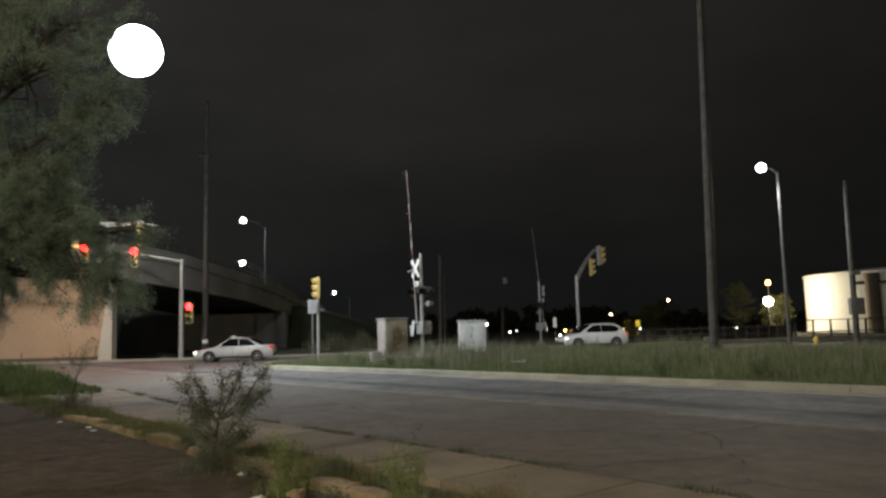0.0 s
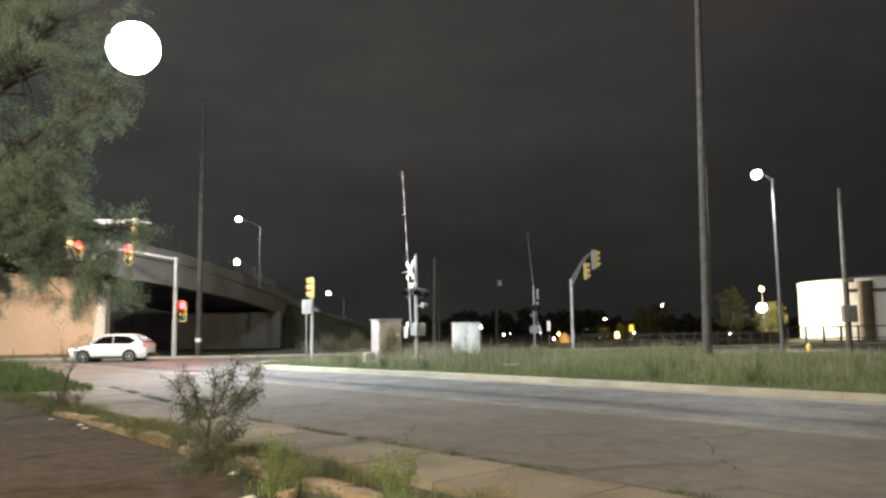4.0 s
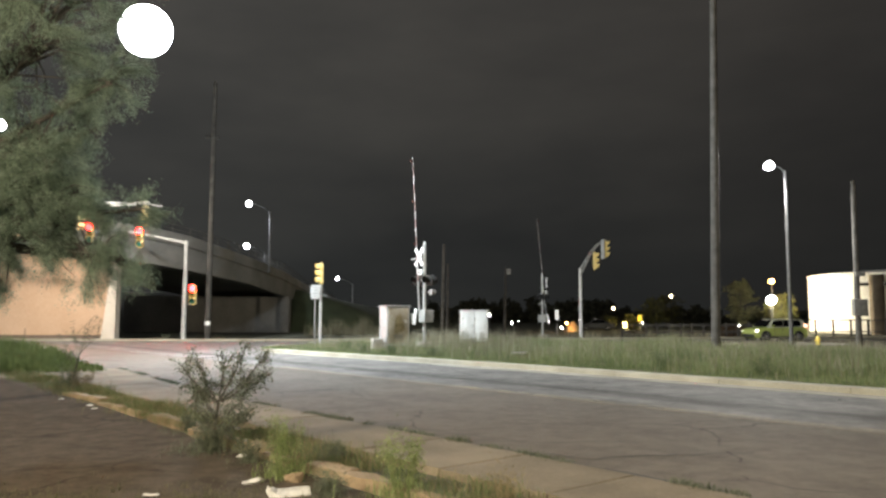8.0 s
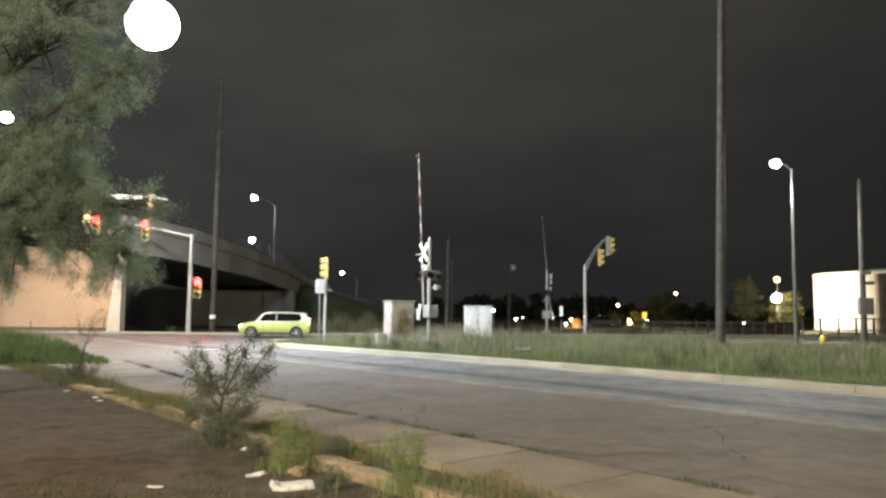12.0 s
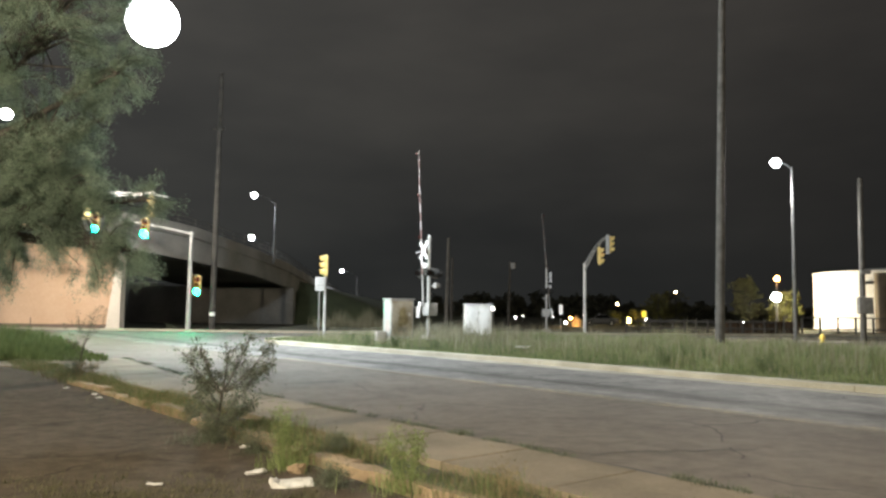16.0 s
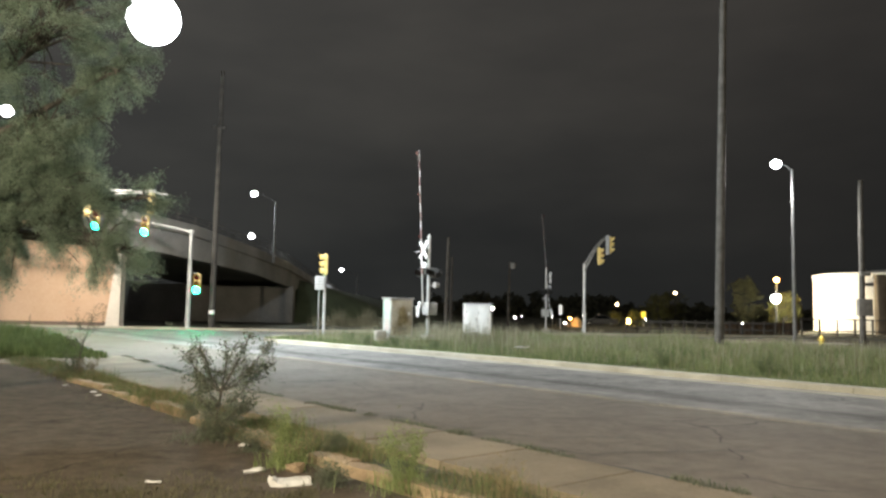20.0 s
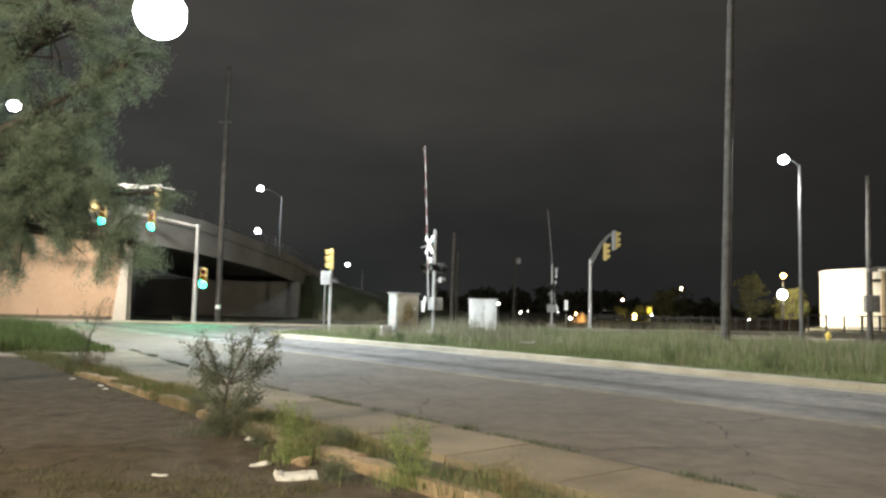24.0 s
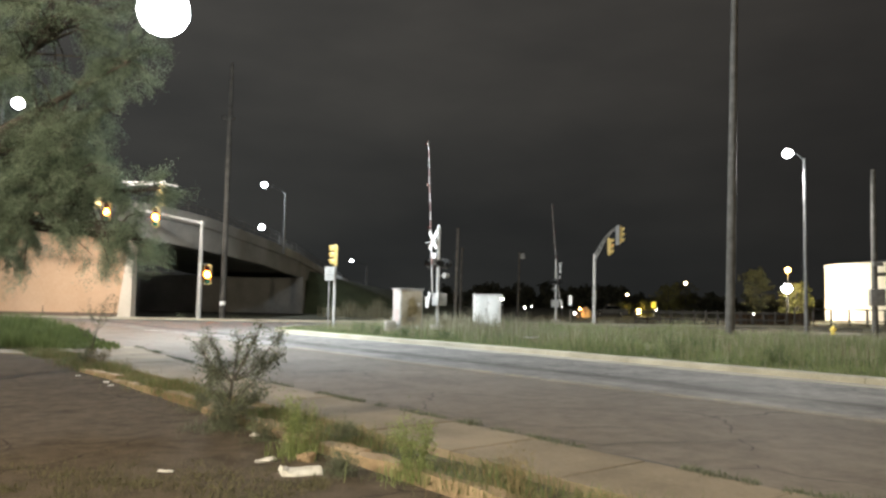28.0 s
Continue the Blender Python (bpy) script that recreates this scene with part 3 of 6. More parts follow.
# embankment beyond the overpass
bm = B()
rows = []
for i in range(15):
    f = i / 14
    y = 84 + 60 * f
    crest = 4.6 - 0.9 * f
    foot = -3.5 + 8 * f
    ring = []
    for k in range(13):
        w = k / 12
        x = -16.0 + (foot + 16.0) * w
        z = crest * (1 - w ** 1.2) + 0.15 * noise.noise((x * 0.5, y * 0.3, 2.0)) * math.sin(math.pi * w)
        ring.append((x, y, max(z, -0.06)))
    rows.append(ring)
front = [(x, y - 0.5 - 1.2 * max(z, 0), -0.06) for x, y, z in rows[0]]
loft(bm, [front] + rows, closed=False)
EMB = solid("embankment", bm, shade("embankment_turf", (0.022, 0.03, 0.013), (0.05, 0.064, 0.03), 0.5, 0.95, bump=0.8, fine=6, coord="World"), "grassy embankment sloping down from the overpass", "embankment", kind="structure")


# ---- traffic signals ----
SWITCHES = []  # (lens, [(seconds, lit)])


def lens_disc():
    """A domed lens: its glowing face looks to -y, its dark face to +y."""
    bm = B()
    n, r = 20, 0.178
    rims = []
    for sign in (-1, 1):
        rings = [[bm.verts.new((rr * r * math.cos(2 * math.pi * k / n), sign * (0.012 + d), rr * r * math.sin(2 * math.pi * k / n))) for k in range(n)] for rr, d in ((1.0, 0), (0.7, 0.014), (0.3, 0.028))]
        for a, b in zip(rings, rings[1:]):
            for k in range(n):
                bm.faces.new((a[k], a[(k + 1) % n], b[(k + 1) % n], b[k])).material_index = 0 if sign < 0 else 1
        bm.faces.new(rings[-1]).material_index = 0 if sign < 0 else 1
        rims.append(rings[0])
    for k in range(n):
        bm.faces.new((rims[0][k], rims[0][(k + 1) % n], rims[1][(k + 1) % n], rims[1][k])).material_index = 1
    return bm


def signal_head(parent, at, rz, plan, housing=YELLOW_PAINT, label="yellow three-lens traffic signal head", lit=LIT):
    """plan: for red, amber, green the seconds at which each turns on and off, or an empty list."""
    bm = B()
    for k in range(3):
        box(bm, (0, 0, 0.38 * (1 - k)), (0.37, 0.2, 0.37), 0.02)
    box(bm, (0, 0.02, 0.0), (0.12, 0.12, 1.26), 0.02)
    head = part("signal_head", bm, housing, parent, label)
    head.matrix_basis = pose(*at, 0, 0, rz)
    for k, colour in enumerate(("red", "amber", "green")):
        z = 0.38 * (1 - k)
        bm = B()
        n = 14
        for r0 in (0.182,):
            rings = []
            for y in (-0.1, -0.34):
                ring = []
                for j in range(n + 1):
                    a = radians(-30 + 240 * j / n)
                    ring.append((r0 * math.cos(a), y if y > -0.2 else -0.34 + 0.08 * (1 - math.sin(a)), z + r0 * math.sin(a)))
                rings.append(ring)
            inner = [[(x * 0.95, y, z + (zz - z) * 0.95) for x, y, zz in ring] for ring in rings]
            loft(bm, [rings[0], rings[1], inner[1], inner[0]], closed=False)
        part("visor", bm, housing, head)
        lens = part("lens", lens_disc(), [lit[colour] if plan.get(colour) else UNLIT[colour], UNLIT[colour]], head, colour + " signal lens")
        lens.matrix_basis = pose(0, -0.104, z)
        SWITCHES.append((lens, (0, -0.104, z), plan.get(colour, [])))
    return head


OURS = {"red": [(-9, 13.6)], "green": [(13.6, 25.55)], "amber": [(25.55, 99)]}

mast = thing("signal_mast", (-16.48, 50.0, 0.05), "galvanised signal mast with a long arm and lit traffic signals", "traffic signal", "traffic signals")
bm = B()
tube(bm, [(0, 0, 0), (0, 0, 6.45)], [0.17, 0.11], 14)
part("pole", bm, GALV, mast)
bm = B()
box(bm, (0, 0, 0.03), (0.45, 0.45, 0.06), 0.01)
part("base_plate", bm, GALV, mast)
bm = B()
tube(bm, [(0, 0, 6.3), (-1.2, 0, 6.55), (-3.2, 0.02, 6.95), (-5.5, 0.05, 7.25), (-7.6, 0.05, 7.35)], [0.09, 0.085, 0.075, 0.06, 0.045], 10)
part("arm", bm, GALV, mast)
bm = B()
tube(bm, [(0, -0.02, 6.15), (0.14, -0.02, 6.2), (0.16, -0.02, 6.42)], 0.05, 8)
part("bracket", bm, GALV, mast)
# the lit heads are scaled up to take in some of their halo
signal_head(mast, (-6.16, -0.22, 6.92), 0, OURS).scale = (1.15, 1.15, 1.08)
signal_head(mast, (-2.93, -0.22, 6.62), 0, OURS).scale = (1.15, 1.15, 1.08)
signal_head(mast, (0.62, -0.25, 2.92), 0, OURS).scale = (1.15, 1.15, 1.08)
for z in (2.3, 3.6):
    bm = B()
    tube(bm, [(0, 0, z), (0.6, -0.14, z)], 0.025, 8)
    part("side_bracket", bm, GALV, mast)

arm2 = thing("signal_mast", (-27.5, 44.4, 0.0), "white signal mast arm carrying yellow signal heads seen from behind", "traffic signal", "traffic signals")
bm = B()
tube(bm, [(0, 0, 0), (0, 0, 8.0)], [0.18, 0.13], 14)
part("pole", bm, GALV, arm2)
bm = B()
tube(bm, [(0, 0, 7.85), (4.0, -0.5, 7.98), (8.5, -1.0, 8.0), (10.8, -1.4, 7.94), (11.9, -1.4, 7.75)], [0.085, 0.075, 0.065, 0.06, 0.045], 10)
part("arm", bm, GALV, arm2)
bm = B()
tube(bm, [(6.4, -0.75, 7.6), (8.3, -1.0, 7.82), (10.4, -1.3, 7.86)], 0.025, 8)
part("stay", bm, WHITE_PAINT, arm2)
signal_head(arm2, (10.98, -1.45, 7.2), 200, {})
signal_head(arm2, (7.15, -0.9, 7.05), 200, {})
for x, y, z0 in ((10.98, -1.4, 7.7), (7.15, -0.85, 7.55)):
    bm = B()
    tube(bm, [(x, y, z0), (x, y + 0.03, 8.05)], 0.05, 8)
    box(bm, (x, y, 7.98), (0.35, 0.22, 0.14), 0.03)
    part("clamp", bm, WHITE_PAINT, arm2)

post = thing("signal_post", (-5.66, 37.0, 0.14), "galvanised pedestal post with one yellow signal head", "traffic signal", "traffic signals")
bm = B()
tube(bm, [(0, 0, 0), (0, 0, 3.05)], [0.075, 0.06], 12)
part("pole", bm, GALV, post)
bm = B()
tube(bm, [(0, 0, 0), (0, 0, 0.22)], [0.12, 0.09], 12)
part("base", bm, GALV, post)
bm = B()
tube(bm, [(0, 0, 2.85), (0, 0, 2.95), (0, 0.02, 4.05)], [0.09, 0.05, 0.04], 10)
part("collar", bm, GALV, post)
signal_head(post, (-0.02, 0.0, 3.5), -62, {}).scale = (0.86, 0.86, 0.86)
sign = thing("road_sign", (-5.91, 36.9, 0.14), "small grey rectangular road sign on a steel post", "road sign")
bm = B()
tube(bm, [(0, 0, 0), (0, 0, 2.95)], 0.032, 8)
part("post", bm, GALV_DARK, sign)
bm = B()
box(bm, (0.02, -0.05, 2.62), (0.46, 0.02, 0.66), 0.008)
part("plate", bm, SIGN_GREY, sign, "dull grey sign plate")
for k, w in enumerate((0.3, 0.22, 0.3, 0.16)):
    bm = B()
    box(bm, (0.02, -0.064, 2.84 - 0.14 * k), (w, 0.006, 0.05))
    part("lettering_bar", bm, GALV_DARK, sign)

fmast = thing("signal_mast", (10.25, 55.4, 0.0), "galvanised signal mast with a curved arm and yellow heads", "traffic signal", "traffic signals")
bm = B()
tube(bm, [(0, 0, 0), (0, 0, 5.1)], [0.125, 0.1], 14)
part("pole", bm, GALV_PALE, fmast)
for dz in (0.0, -0.55):
    bm = B()
    tube(bm, [(0, 0, 5.0 + dz * 0.9), (0.22, -0.4, 5.5 + dz * 0.7), (0.55, -1.0, 6.2 + dz * 0.45), (0.9, -1.7, 6.7 + dz * 0.25), (1.33, -2.6, 6.9)], [0.07, 0.06, 0.055, 0.05, 0.045], 8)
    part("arm", bm, GALV_DARK, fmast)
for f in (0.25, 0.5, 0.75):
    bm = B()
    tube(bm, [(0.55 * f * 1.1, -1.0 * f * 1.1, 5.0 + 1.25 * f), (0.55 * f * 1.1, -1.0 * f * 1.1, 4.5 + 1.45 * f)], 0.03, 6)
    part("strut", bm, GALV_DARK, fmast)
signal_head(fmast, (0.8, -1.35, 5.55), 93, {"red": [(9.6, 99)]}, lit=LIT_DIM)
signal_head(fmast, (1.26, -2.55, 6.27), 93, {})
bm = B()
box(bm, (1.11, -2.56, 6.27), (0.03, 0.62, 1.36), 0.01, m=pose(0, 0, 0, 0, 0, 9).to_3x3().to_4x4())
part("backplate", bm, GALV, fmast, "pale signal backplate")


# ---- railway crossing gates ----
def crossing_gate(at, rz, tilt, arm_len, stripes):
    g = thing("crossing_gate", at, "railway crossing gate with raised red and white arm, crossbuck and flashers", "crossing gate", "crossing gates", rz=rz)
    bm = B()
    tube(bm, [(0, 0, 0), (0, 0, 4.65)], [0.075, 0.065], 12)
    part("mast", bm, GALV, g)
    bm = B()
    tube(bm, [(0, 0, 4.6), (0, 0, 4.78)], [0.085, 0.03], 10)
    part("cap", bm, GALV, g)
    for z in (3.42, 4.08):
        bm = B()
        tube(bm, [(0, 0, z), (0, -0.29, z)], 0.02, 6)
        part("sign_bracket", bm, GALV, g)
    bm = B()
    box(bm, (0, 0, 0.16), (0.55, 0.5, 0.36), 0.03)
    part("foundation", bm, CONCRETE, g, "concrete foundation block")
    for a in (56, -56):
        bm = B()
        box(bm, (0, -0.3 - (0.012 if a > 0 else 0), 4.08), (0.92, 0.012, 0.175), 0.004, m=pose(0, 0, 0, 0, a, 0).to_3x3().to_4x4())
        part("crossbuck_board", bm, WHITE_PAINT, g, "white crossbuck board")
    bm = B()
    box(bm, (0, -0.28, 3.4), (0.36, 0.012, 0.24), 0.004)
    part("track_plate", bm, WHITE_PAINT, g, "small white plate below the crossbuck")
    bm = B()
    box(bm, (0, -0.292, 3.4), (0.08, 0.006, 0.14))
    part("plate_bar", bm, BLACK_PAINT, g)
    bm = B()
    tube(bm, [(-0.52, 0, 3.05), (0.52, 0, 3.05)], 0.035, 8)
    part("crossarm", bm, GALV_DARK, g)
    for sx in (-0.42, 0.42):
        for sy in (-1, 1):
            bm = B()
            n = 18
            tube(bm, [(sx, sy * 0.1, 3.05), (sx, sy * 0.13, 3.05)], 0.235, n)
            part("flasher_backing", bm, BLACK_PAINT, g, "black round flasher backing")
            bm = B()
            tube(bm, [(sx, sy * 0.132, 3.05), (sx, sy * 0.17, 3.05)], [0.13, 0.12], n)
            part("flasher_lens", bm, UNLIT["red"], g, "dark red flasher lens")
            bm = B()
            tube(bm, [(sx, sy * 0.13, 3.07), (sx, sy * 0.33, 3.07)], 0.15, 12, caps=False)
            part("flasher_hood", bm, BLACK_PAINT, g)
    bm = B()
    tube(bm, [(0.1, -0.1, 2.5), (0.7, -0.1, 2.52)], 0.022, 8)
    tube(bm, [(0.7, -0.2, 2.52), (0.7, 0.05, 2.52)], [0.13, 0.09], 12)
    part("side_lamp", bm, GALV_DARK, g, "small grey side lamp")
    bm = B()
    box(bm, (0.12, 0, 1.48), (0.48, 0.5, 0.56), 0.05)
    part("gate_motor", bm, GALV, g, "pale grey gate motor housing")
    bm = B()
    box(bm, (-0.25, -0.32, 1.45), (0.16, 0.06, 0.7), 0.02, m=pose(0, 0, 0, 0, 12, 0).to_3x3().to_4x4())
    box(bm, (-0.4, -0.32, 1.35), (0.18, 0.06, 0.5), 0.02, m=pose(0, 0, 0, 0, -8, 0).to_3x3().to_4x4())
    part("counterweight", bm, WHITE_PAINT, g, "white counterweight arm")
    d = Matrix.Rotation(radians(-rz), 3, "Z") @ Vector((math.sin(radians(tilt)), 0, math.cos(radians(tilt))))
    s = Vector((0.06, -0.32, 1.5))
    bm = B()
    tube(bm, [s + d * 0.1, s + d * 1.5], [0.04, 0.032], 8)
    part("arm_root", bm, GALV, g)
    n = 14
    for k in range(n):
        bm = B()
        a, b = s + d * (1.5 + (arm_len - 1.5) * k / n), s + d * (1.5 + (arm_len - 1.5) * (k + 1) / n - 0.002)
        w0 = 0.025 - 0.014 * k / n
        tube(bm, [a, b], [w0, w0 - 0.002], 8)
        part("arm_stripe", bm, stripes[k % 2], g, "pale arm stripe" if k % 2 else "dull red arm stripe")
    for f in (0.45, 0.72, 0.98):
        bm = B()
        tube(bm, [s + d * arm_len * f + Vector((0, -0.05, 0)), s + d * arm_len * f + Vector((0, -0.12, 0))], 0.05, 10)
        part("arm_lamp", bm, UNLIT["red"], g)
    bm = B()
    tube(bm, [(-0.85, -0.1, 4.02), (0, -0.05, 4.1)], 0.025, 6)
    part("bell_bracket", bm, GALV, g)
    return g


crossing_gate((-0.62, 34.0, 0.14), -52, -2.6, 7.0, (RED_PAINT, WHITE_PAINT))
# far gate's stripes are greyed: its unlit side is put into the paint
crossing_gate((7.6, 56.2, 0.0), 100, -5.0, 7.3, (shade("unlit_red_reflective", (0.22, 0.175, 0.168), (0.3, 0.255, 0.245), 6, 0.5, bump=0.0), GALV))


# ---- trackside cabinets ----
def cabinet(at, rz, w, d, h, body, door, label, doors=1):
    c = thing("equipment_cabinet", at, label, "equipment cabinet", "equipment cabinets", rz=rz)
    bm = B()
    box(bm, (0, 0, 0.1), (w + 0.25, d + 0.25, 0.2), 0.02)
    part("plinth", bm, CONCRETE, c, "concrete plinth")
    bm = B()
    box(bm, (0, 0, 0.2 + h / 2), (w, d, h), 0.025)
    part("body", bm, body, c)
    bm = B()
    box(bm, (0, 0, 0.23 + h), (w + 0.1, d + 0.1, 0.06), 0.02)
    part("roof", bm, body, c)
    for k in range(doors):
        dw = (w - 0.12) / doors
        x = -w / 2 + 0.06 + dw * (k + 0.5)
        bm = B()
        box(bm, (x, -d / 2 - 0.012, 0.22 + h / 2), (dw * (1.0 if doors == 1 else 0.96), 0.02, h - (0.14 if doors == 1 else 0.16)), 0.008)
        dr = part("door", bm, door, c)
        bm = B()
        box(bm, (x + dw * 0.36, -d / 2 - 0.04, 0.2 + h * 0.52), (0.03, 0.03, 0.16), 0.008)
        part("handle", bm, GALV_DARK, dr)
        for z in (0.3, 0.75):
            bm = B()
            tube(bm, [(x - dw * 0.46, -d / 2 - 0.03, 0.2 + h * z - 0.06), (x - dw * 0.46, -d / 2 - 0.03, 0.2 + h * z + 0.06)], 0.014, 8)
            part("hinge", bm, GALV_DARK, dr)
    return c


c1 = cabinet((-1.96, 34.3, 0.14), 24, 1.06, 1.0, 1.68, GALV, RUST_PANEL, "silver steel signal cabinet with a rust-streaked door in tall grass")
bm = B()
for k in range(5):
    box(bm, (0, -0.53, 0.5 + 0.04 * k), (0.42, 0.012, 0.02))
part("vent", bm, GALV_DARK, c1, "louvred vent")
bm = B()
box(bm, (0.33, -0.535, 1.25), (0.09, 0.02, 0.12), 0.005)
part("notice", bm, WHITE_PAINT, c1, "small white notice plate")
bm = B()
box(bm, (0, 0, 0.24), (0.46, 0.42, 0.52), 0.04)
solid("concrete_block", bm, CONCRETE, "pale concrete block beside the silver cabinet", "concrete block", at=(-2.68, 33.75, 0.14), rz=18)
bm = B()
box(bm, (-0.536, -0.1, 0.75), (0.012, 0.4, 0.5), 0.004)
part("spray_paint", bm, GRAFFITI, c1, "patch of faded red spray paint")
OCHRE = shade("ochre_rust_film", (0.19, 0.15, 0.08), (0.42, 0.36, 0.22), 3.5, 0.55, bump=0.15, fine=18, low=0.36, high=0.6)
for x, z, w, h in ((0.02, 1.25, 0.3, 0.62), (0.14, 1.02, 0.26, 0.5), (-0.08, 0.95, 0.22, 0.55)):
    bm = B()
    pts = [(x + w / 2 * math.cos(a) * (1 + 0.2 * math.sin(3 * a + z * 9)), z + h / 2 * math.sin(a) * (1 + 0.16 * math.cos(5 * a + x * 20))) for a in [2 * math.pi * k / 18 for k in range(18)]]
    strip_y = -0.5265 - 0.002 * w * 10
    lo_ring, hi_ring = [bm.verts.new((px, strip_y + 0.004, pz)) for px, pz in pts], [bm.verts.new((px, strip_y, pz)) for px, pz in pts]
    bm.faces.new(hi_ring)
    for k in range(18):
        bm.faces.new((lo_ring[k], lo_ring[(k + 1) % 18], hi_ring[(k + 1) % 18], hi_ring[k]))
    part("rust_patch", bm, OCHRE, c1, "ochre rust patch on the door")
c2 = cabinet((1.79, 39.0, 0.14), 3, 1.33, 0.85, 1.53, WHITE_PAINT, WHITE_PAINT, "white double-door equipment cabinet standing in grass", 2)
bm = B()
box(bm, (-0.25, -0.66, 0.18), (0.58, 0.35, 0.36), 0.02)
part("step", bm, CONCRETE, c2, "grey step in front of the doors")


# ---- poles ----
def wood_pole(at, top, r0, r1, lean, label, arms=(), wood=WOOD_POLE):
    p = thing("utility_pole", at, label, "utility pole", "utility poles")
    bm = B()
    tube(bm, [(lean[0] * f, lean[1] * f, top * f) for f in (0, 0.25, 0.5, 0.75, 1)], [r0 + (r1 - r0) * f for f in (0, 0.25, 0.5, 0.75, 1)], 14)
    part("shaft", bm, wood, p)
    for z, half in arms:
        bm = B()
        box(bm, (lean[0] * z / top, -r0 - 0.02, z), (half * 2, 0.1, 0.12), 0.01, m=pose(0, 0, 0, 0, 0, 14).to_3x3().to_4x4())
        part("crossarm", bm, wood, p)
        for sx in (-0.9, -0.45, 0.45, 0.9):
            bm = B()
            tube(bm, [(sx * half, -r0 - 0.02 + sx * half * 0.25, z + 0.06), (sx * half, -r0 - 0.02 + sx * half * 0.25, z + 0.22)], [0.05, 0.03], 8)
            part("insulator", bm, BLACK_PAINT, p)
    return p


pole1 = wood_pole((-15.11, 50.6, 0.0), 17.3, 0.2, 0.13, (0.05, 0), "tall weathered wooden utility pole by the overpass", [(13.4, 0.42)], WOOD_TARRED)
bm = B()
tube(bm, [(0, -0.005, 1.0), (0, -0.005, 1.25)], 0.207, 12)
part("marker_band", bm, WHITE_PAINT, pole1, "white marker band")
pole2 = wood_pole((12.24, 34.0, 0.14), 17.0, 0.21, 0.142, (0.35, 0), "tall thick grey wooden utility pole in the grass island")
pole3 = wood_pole((20.77, 38.0, 0.14), 8.3, 0.15, 0.11, (0.04, 0), "wooden pole carrying a dark equipment box")
bm = B()
box(bm, (-0.02, -0.25, 1.95), (0.7, 0.26, 0.82), 0.03)
part("equipment_box", bm, GALV_DARK, pole3, "dark grey equipment box")
bm = B()
box(bm, (0.1, -0.16, 3.6), (0.5, 0.05, 0.2), 0.01)
part("bracket", bm, GALV_DARK, pole3)
wood_pole((0.30, 60.0, -0.06), 7.3, 0.15, 0.11, (0.12, 0), "dark wooden pole beyond the crossing", (), WOOD_DARK)
wood_pole((0.85, 75.0, -0.06), 6.8, 0.14, 0.1, (0.05, 0), "dark slender wooden pole beyond the crossing", (), WOOD_DARK)
pole6 = wood_pole((6.85, 80.0, -0.06), 6.8, 0.14, 0.1, (0.15, 0), "dark wooden pole with an unlit lamp", (), WOOD_DARK)
bm = B()
box(bm, (0.45, -0.1, 6.35), (0.42, 0.3, 0.6), 0.06)
part("unlit_lamp", bm, GALV, pole6, "unlit grey lamp")


# ---- street lamps ----
def street_lamp(base, h, reach, lens_mat, size, label, pole_mat=GALV, name="street_lamp", z_head=None, rise=0.6):
    """reach: from the pole to the lamp head, in x and y."""
    s = thing(name, base, label, "street lamp", "street lamps")
    bm = B()
    tube(bm, [(0, 0, 0), (0, 0, h * 0.5), (0, 0, h)], [0.11, 0.09, 0.07], 12)
    part("pole", bm, pole_mat, s)
    bm = B()
    box(bm, (0, 0, 0.03), (0.36, 0.36, 0.06), 0.01)
    part("base_plate", bm, pole_mat, s)
    rx, ry = reach
    bm = B()
    tube(bm, [(0, 0, h - 0.15), (rx * 0.3, ry * 0.3, h + rise * 0.45), (rx * 0.65, ry * 0.65, h + rise * 0.8), (rx * 0.92, ry * 0.92, h + rise)], [0.045, 0.04, 0.035, 0.03], 8)
    part("arm", bm, pole_mat, s)
    bm = B()
    rings = []
    ang = math.atan2(ry, rx)
    for f, w, t in ((-0.75, 0.06, 0.05), (-0.5, 0.13, 0.08), (0.0, 0.18, 0.1), (0.4, 0.14, 0.08), (0.6, 0.05, 0.03)):
        rings.append([(rx + (f * size * 1.6) * math.cos(ang) - w * size * 2.5 * math.cos(a) * math.sin(ang), ry + (f * size * 1.6) * math.sin(ang) + w * size * 2.5 * math.cos(a) * math.cos(ang), h + rise + 0.05 + t * max(math.sin(a), -0.3) * 1.6)
                      for a in [2 * math.pi * k / 12 for k in range(12)]])
    loft(bm, rings)
    part("lamp_head", bm, GALV_DARK, s)
    bm = B()
    bmesh.ops.create_uvsphere(bm, u_segments=28, v_segments=18, radius=size)
    bmesh.ops.scale(bm, vec=(1.0, 1.0, 0.92 if size < 0.6 else 1.0), verts=bm.verts)
    bmesh.ops.translate(bm, vec=(rx, ry, h + rise - 0.06), verts=bm.verts)
    lens = part("lens", bm, lens_mat, s, "glowing lamp lens")
    lens.visible_shadow = False
    return s


# the 0.99 m globe is the lamp's glare built as a glowing ball
street_lamp((-18.5, 30.7, 0.0), 12.05, (7.0, -1.4), LAMP_NEAR, 0.99, "tall street lamp beside the tree, its lens enlarged to glare size", BLACK_PAINT, rise=0.75)
street_lamp((0.5, -8.5, 0.0), 9.0, (-2.0, 1.0), LAMP_WARM, 0.3, "street lamp behind the lot")
street_lamp((-15.0, -6.0, 0.0), 9.0, (2.0, 1.0), LAMP_WARM, 0.3, "street lamp behind the lot")
street_lamp((-26.5, 37.0, 0.0), 10.6, (4.4, 1.0), LAMP_WHITE, 0.3, "tall street lamp in front of the beige wall")
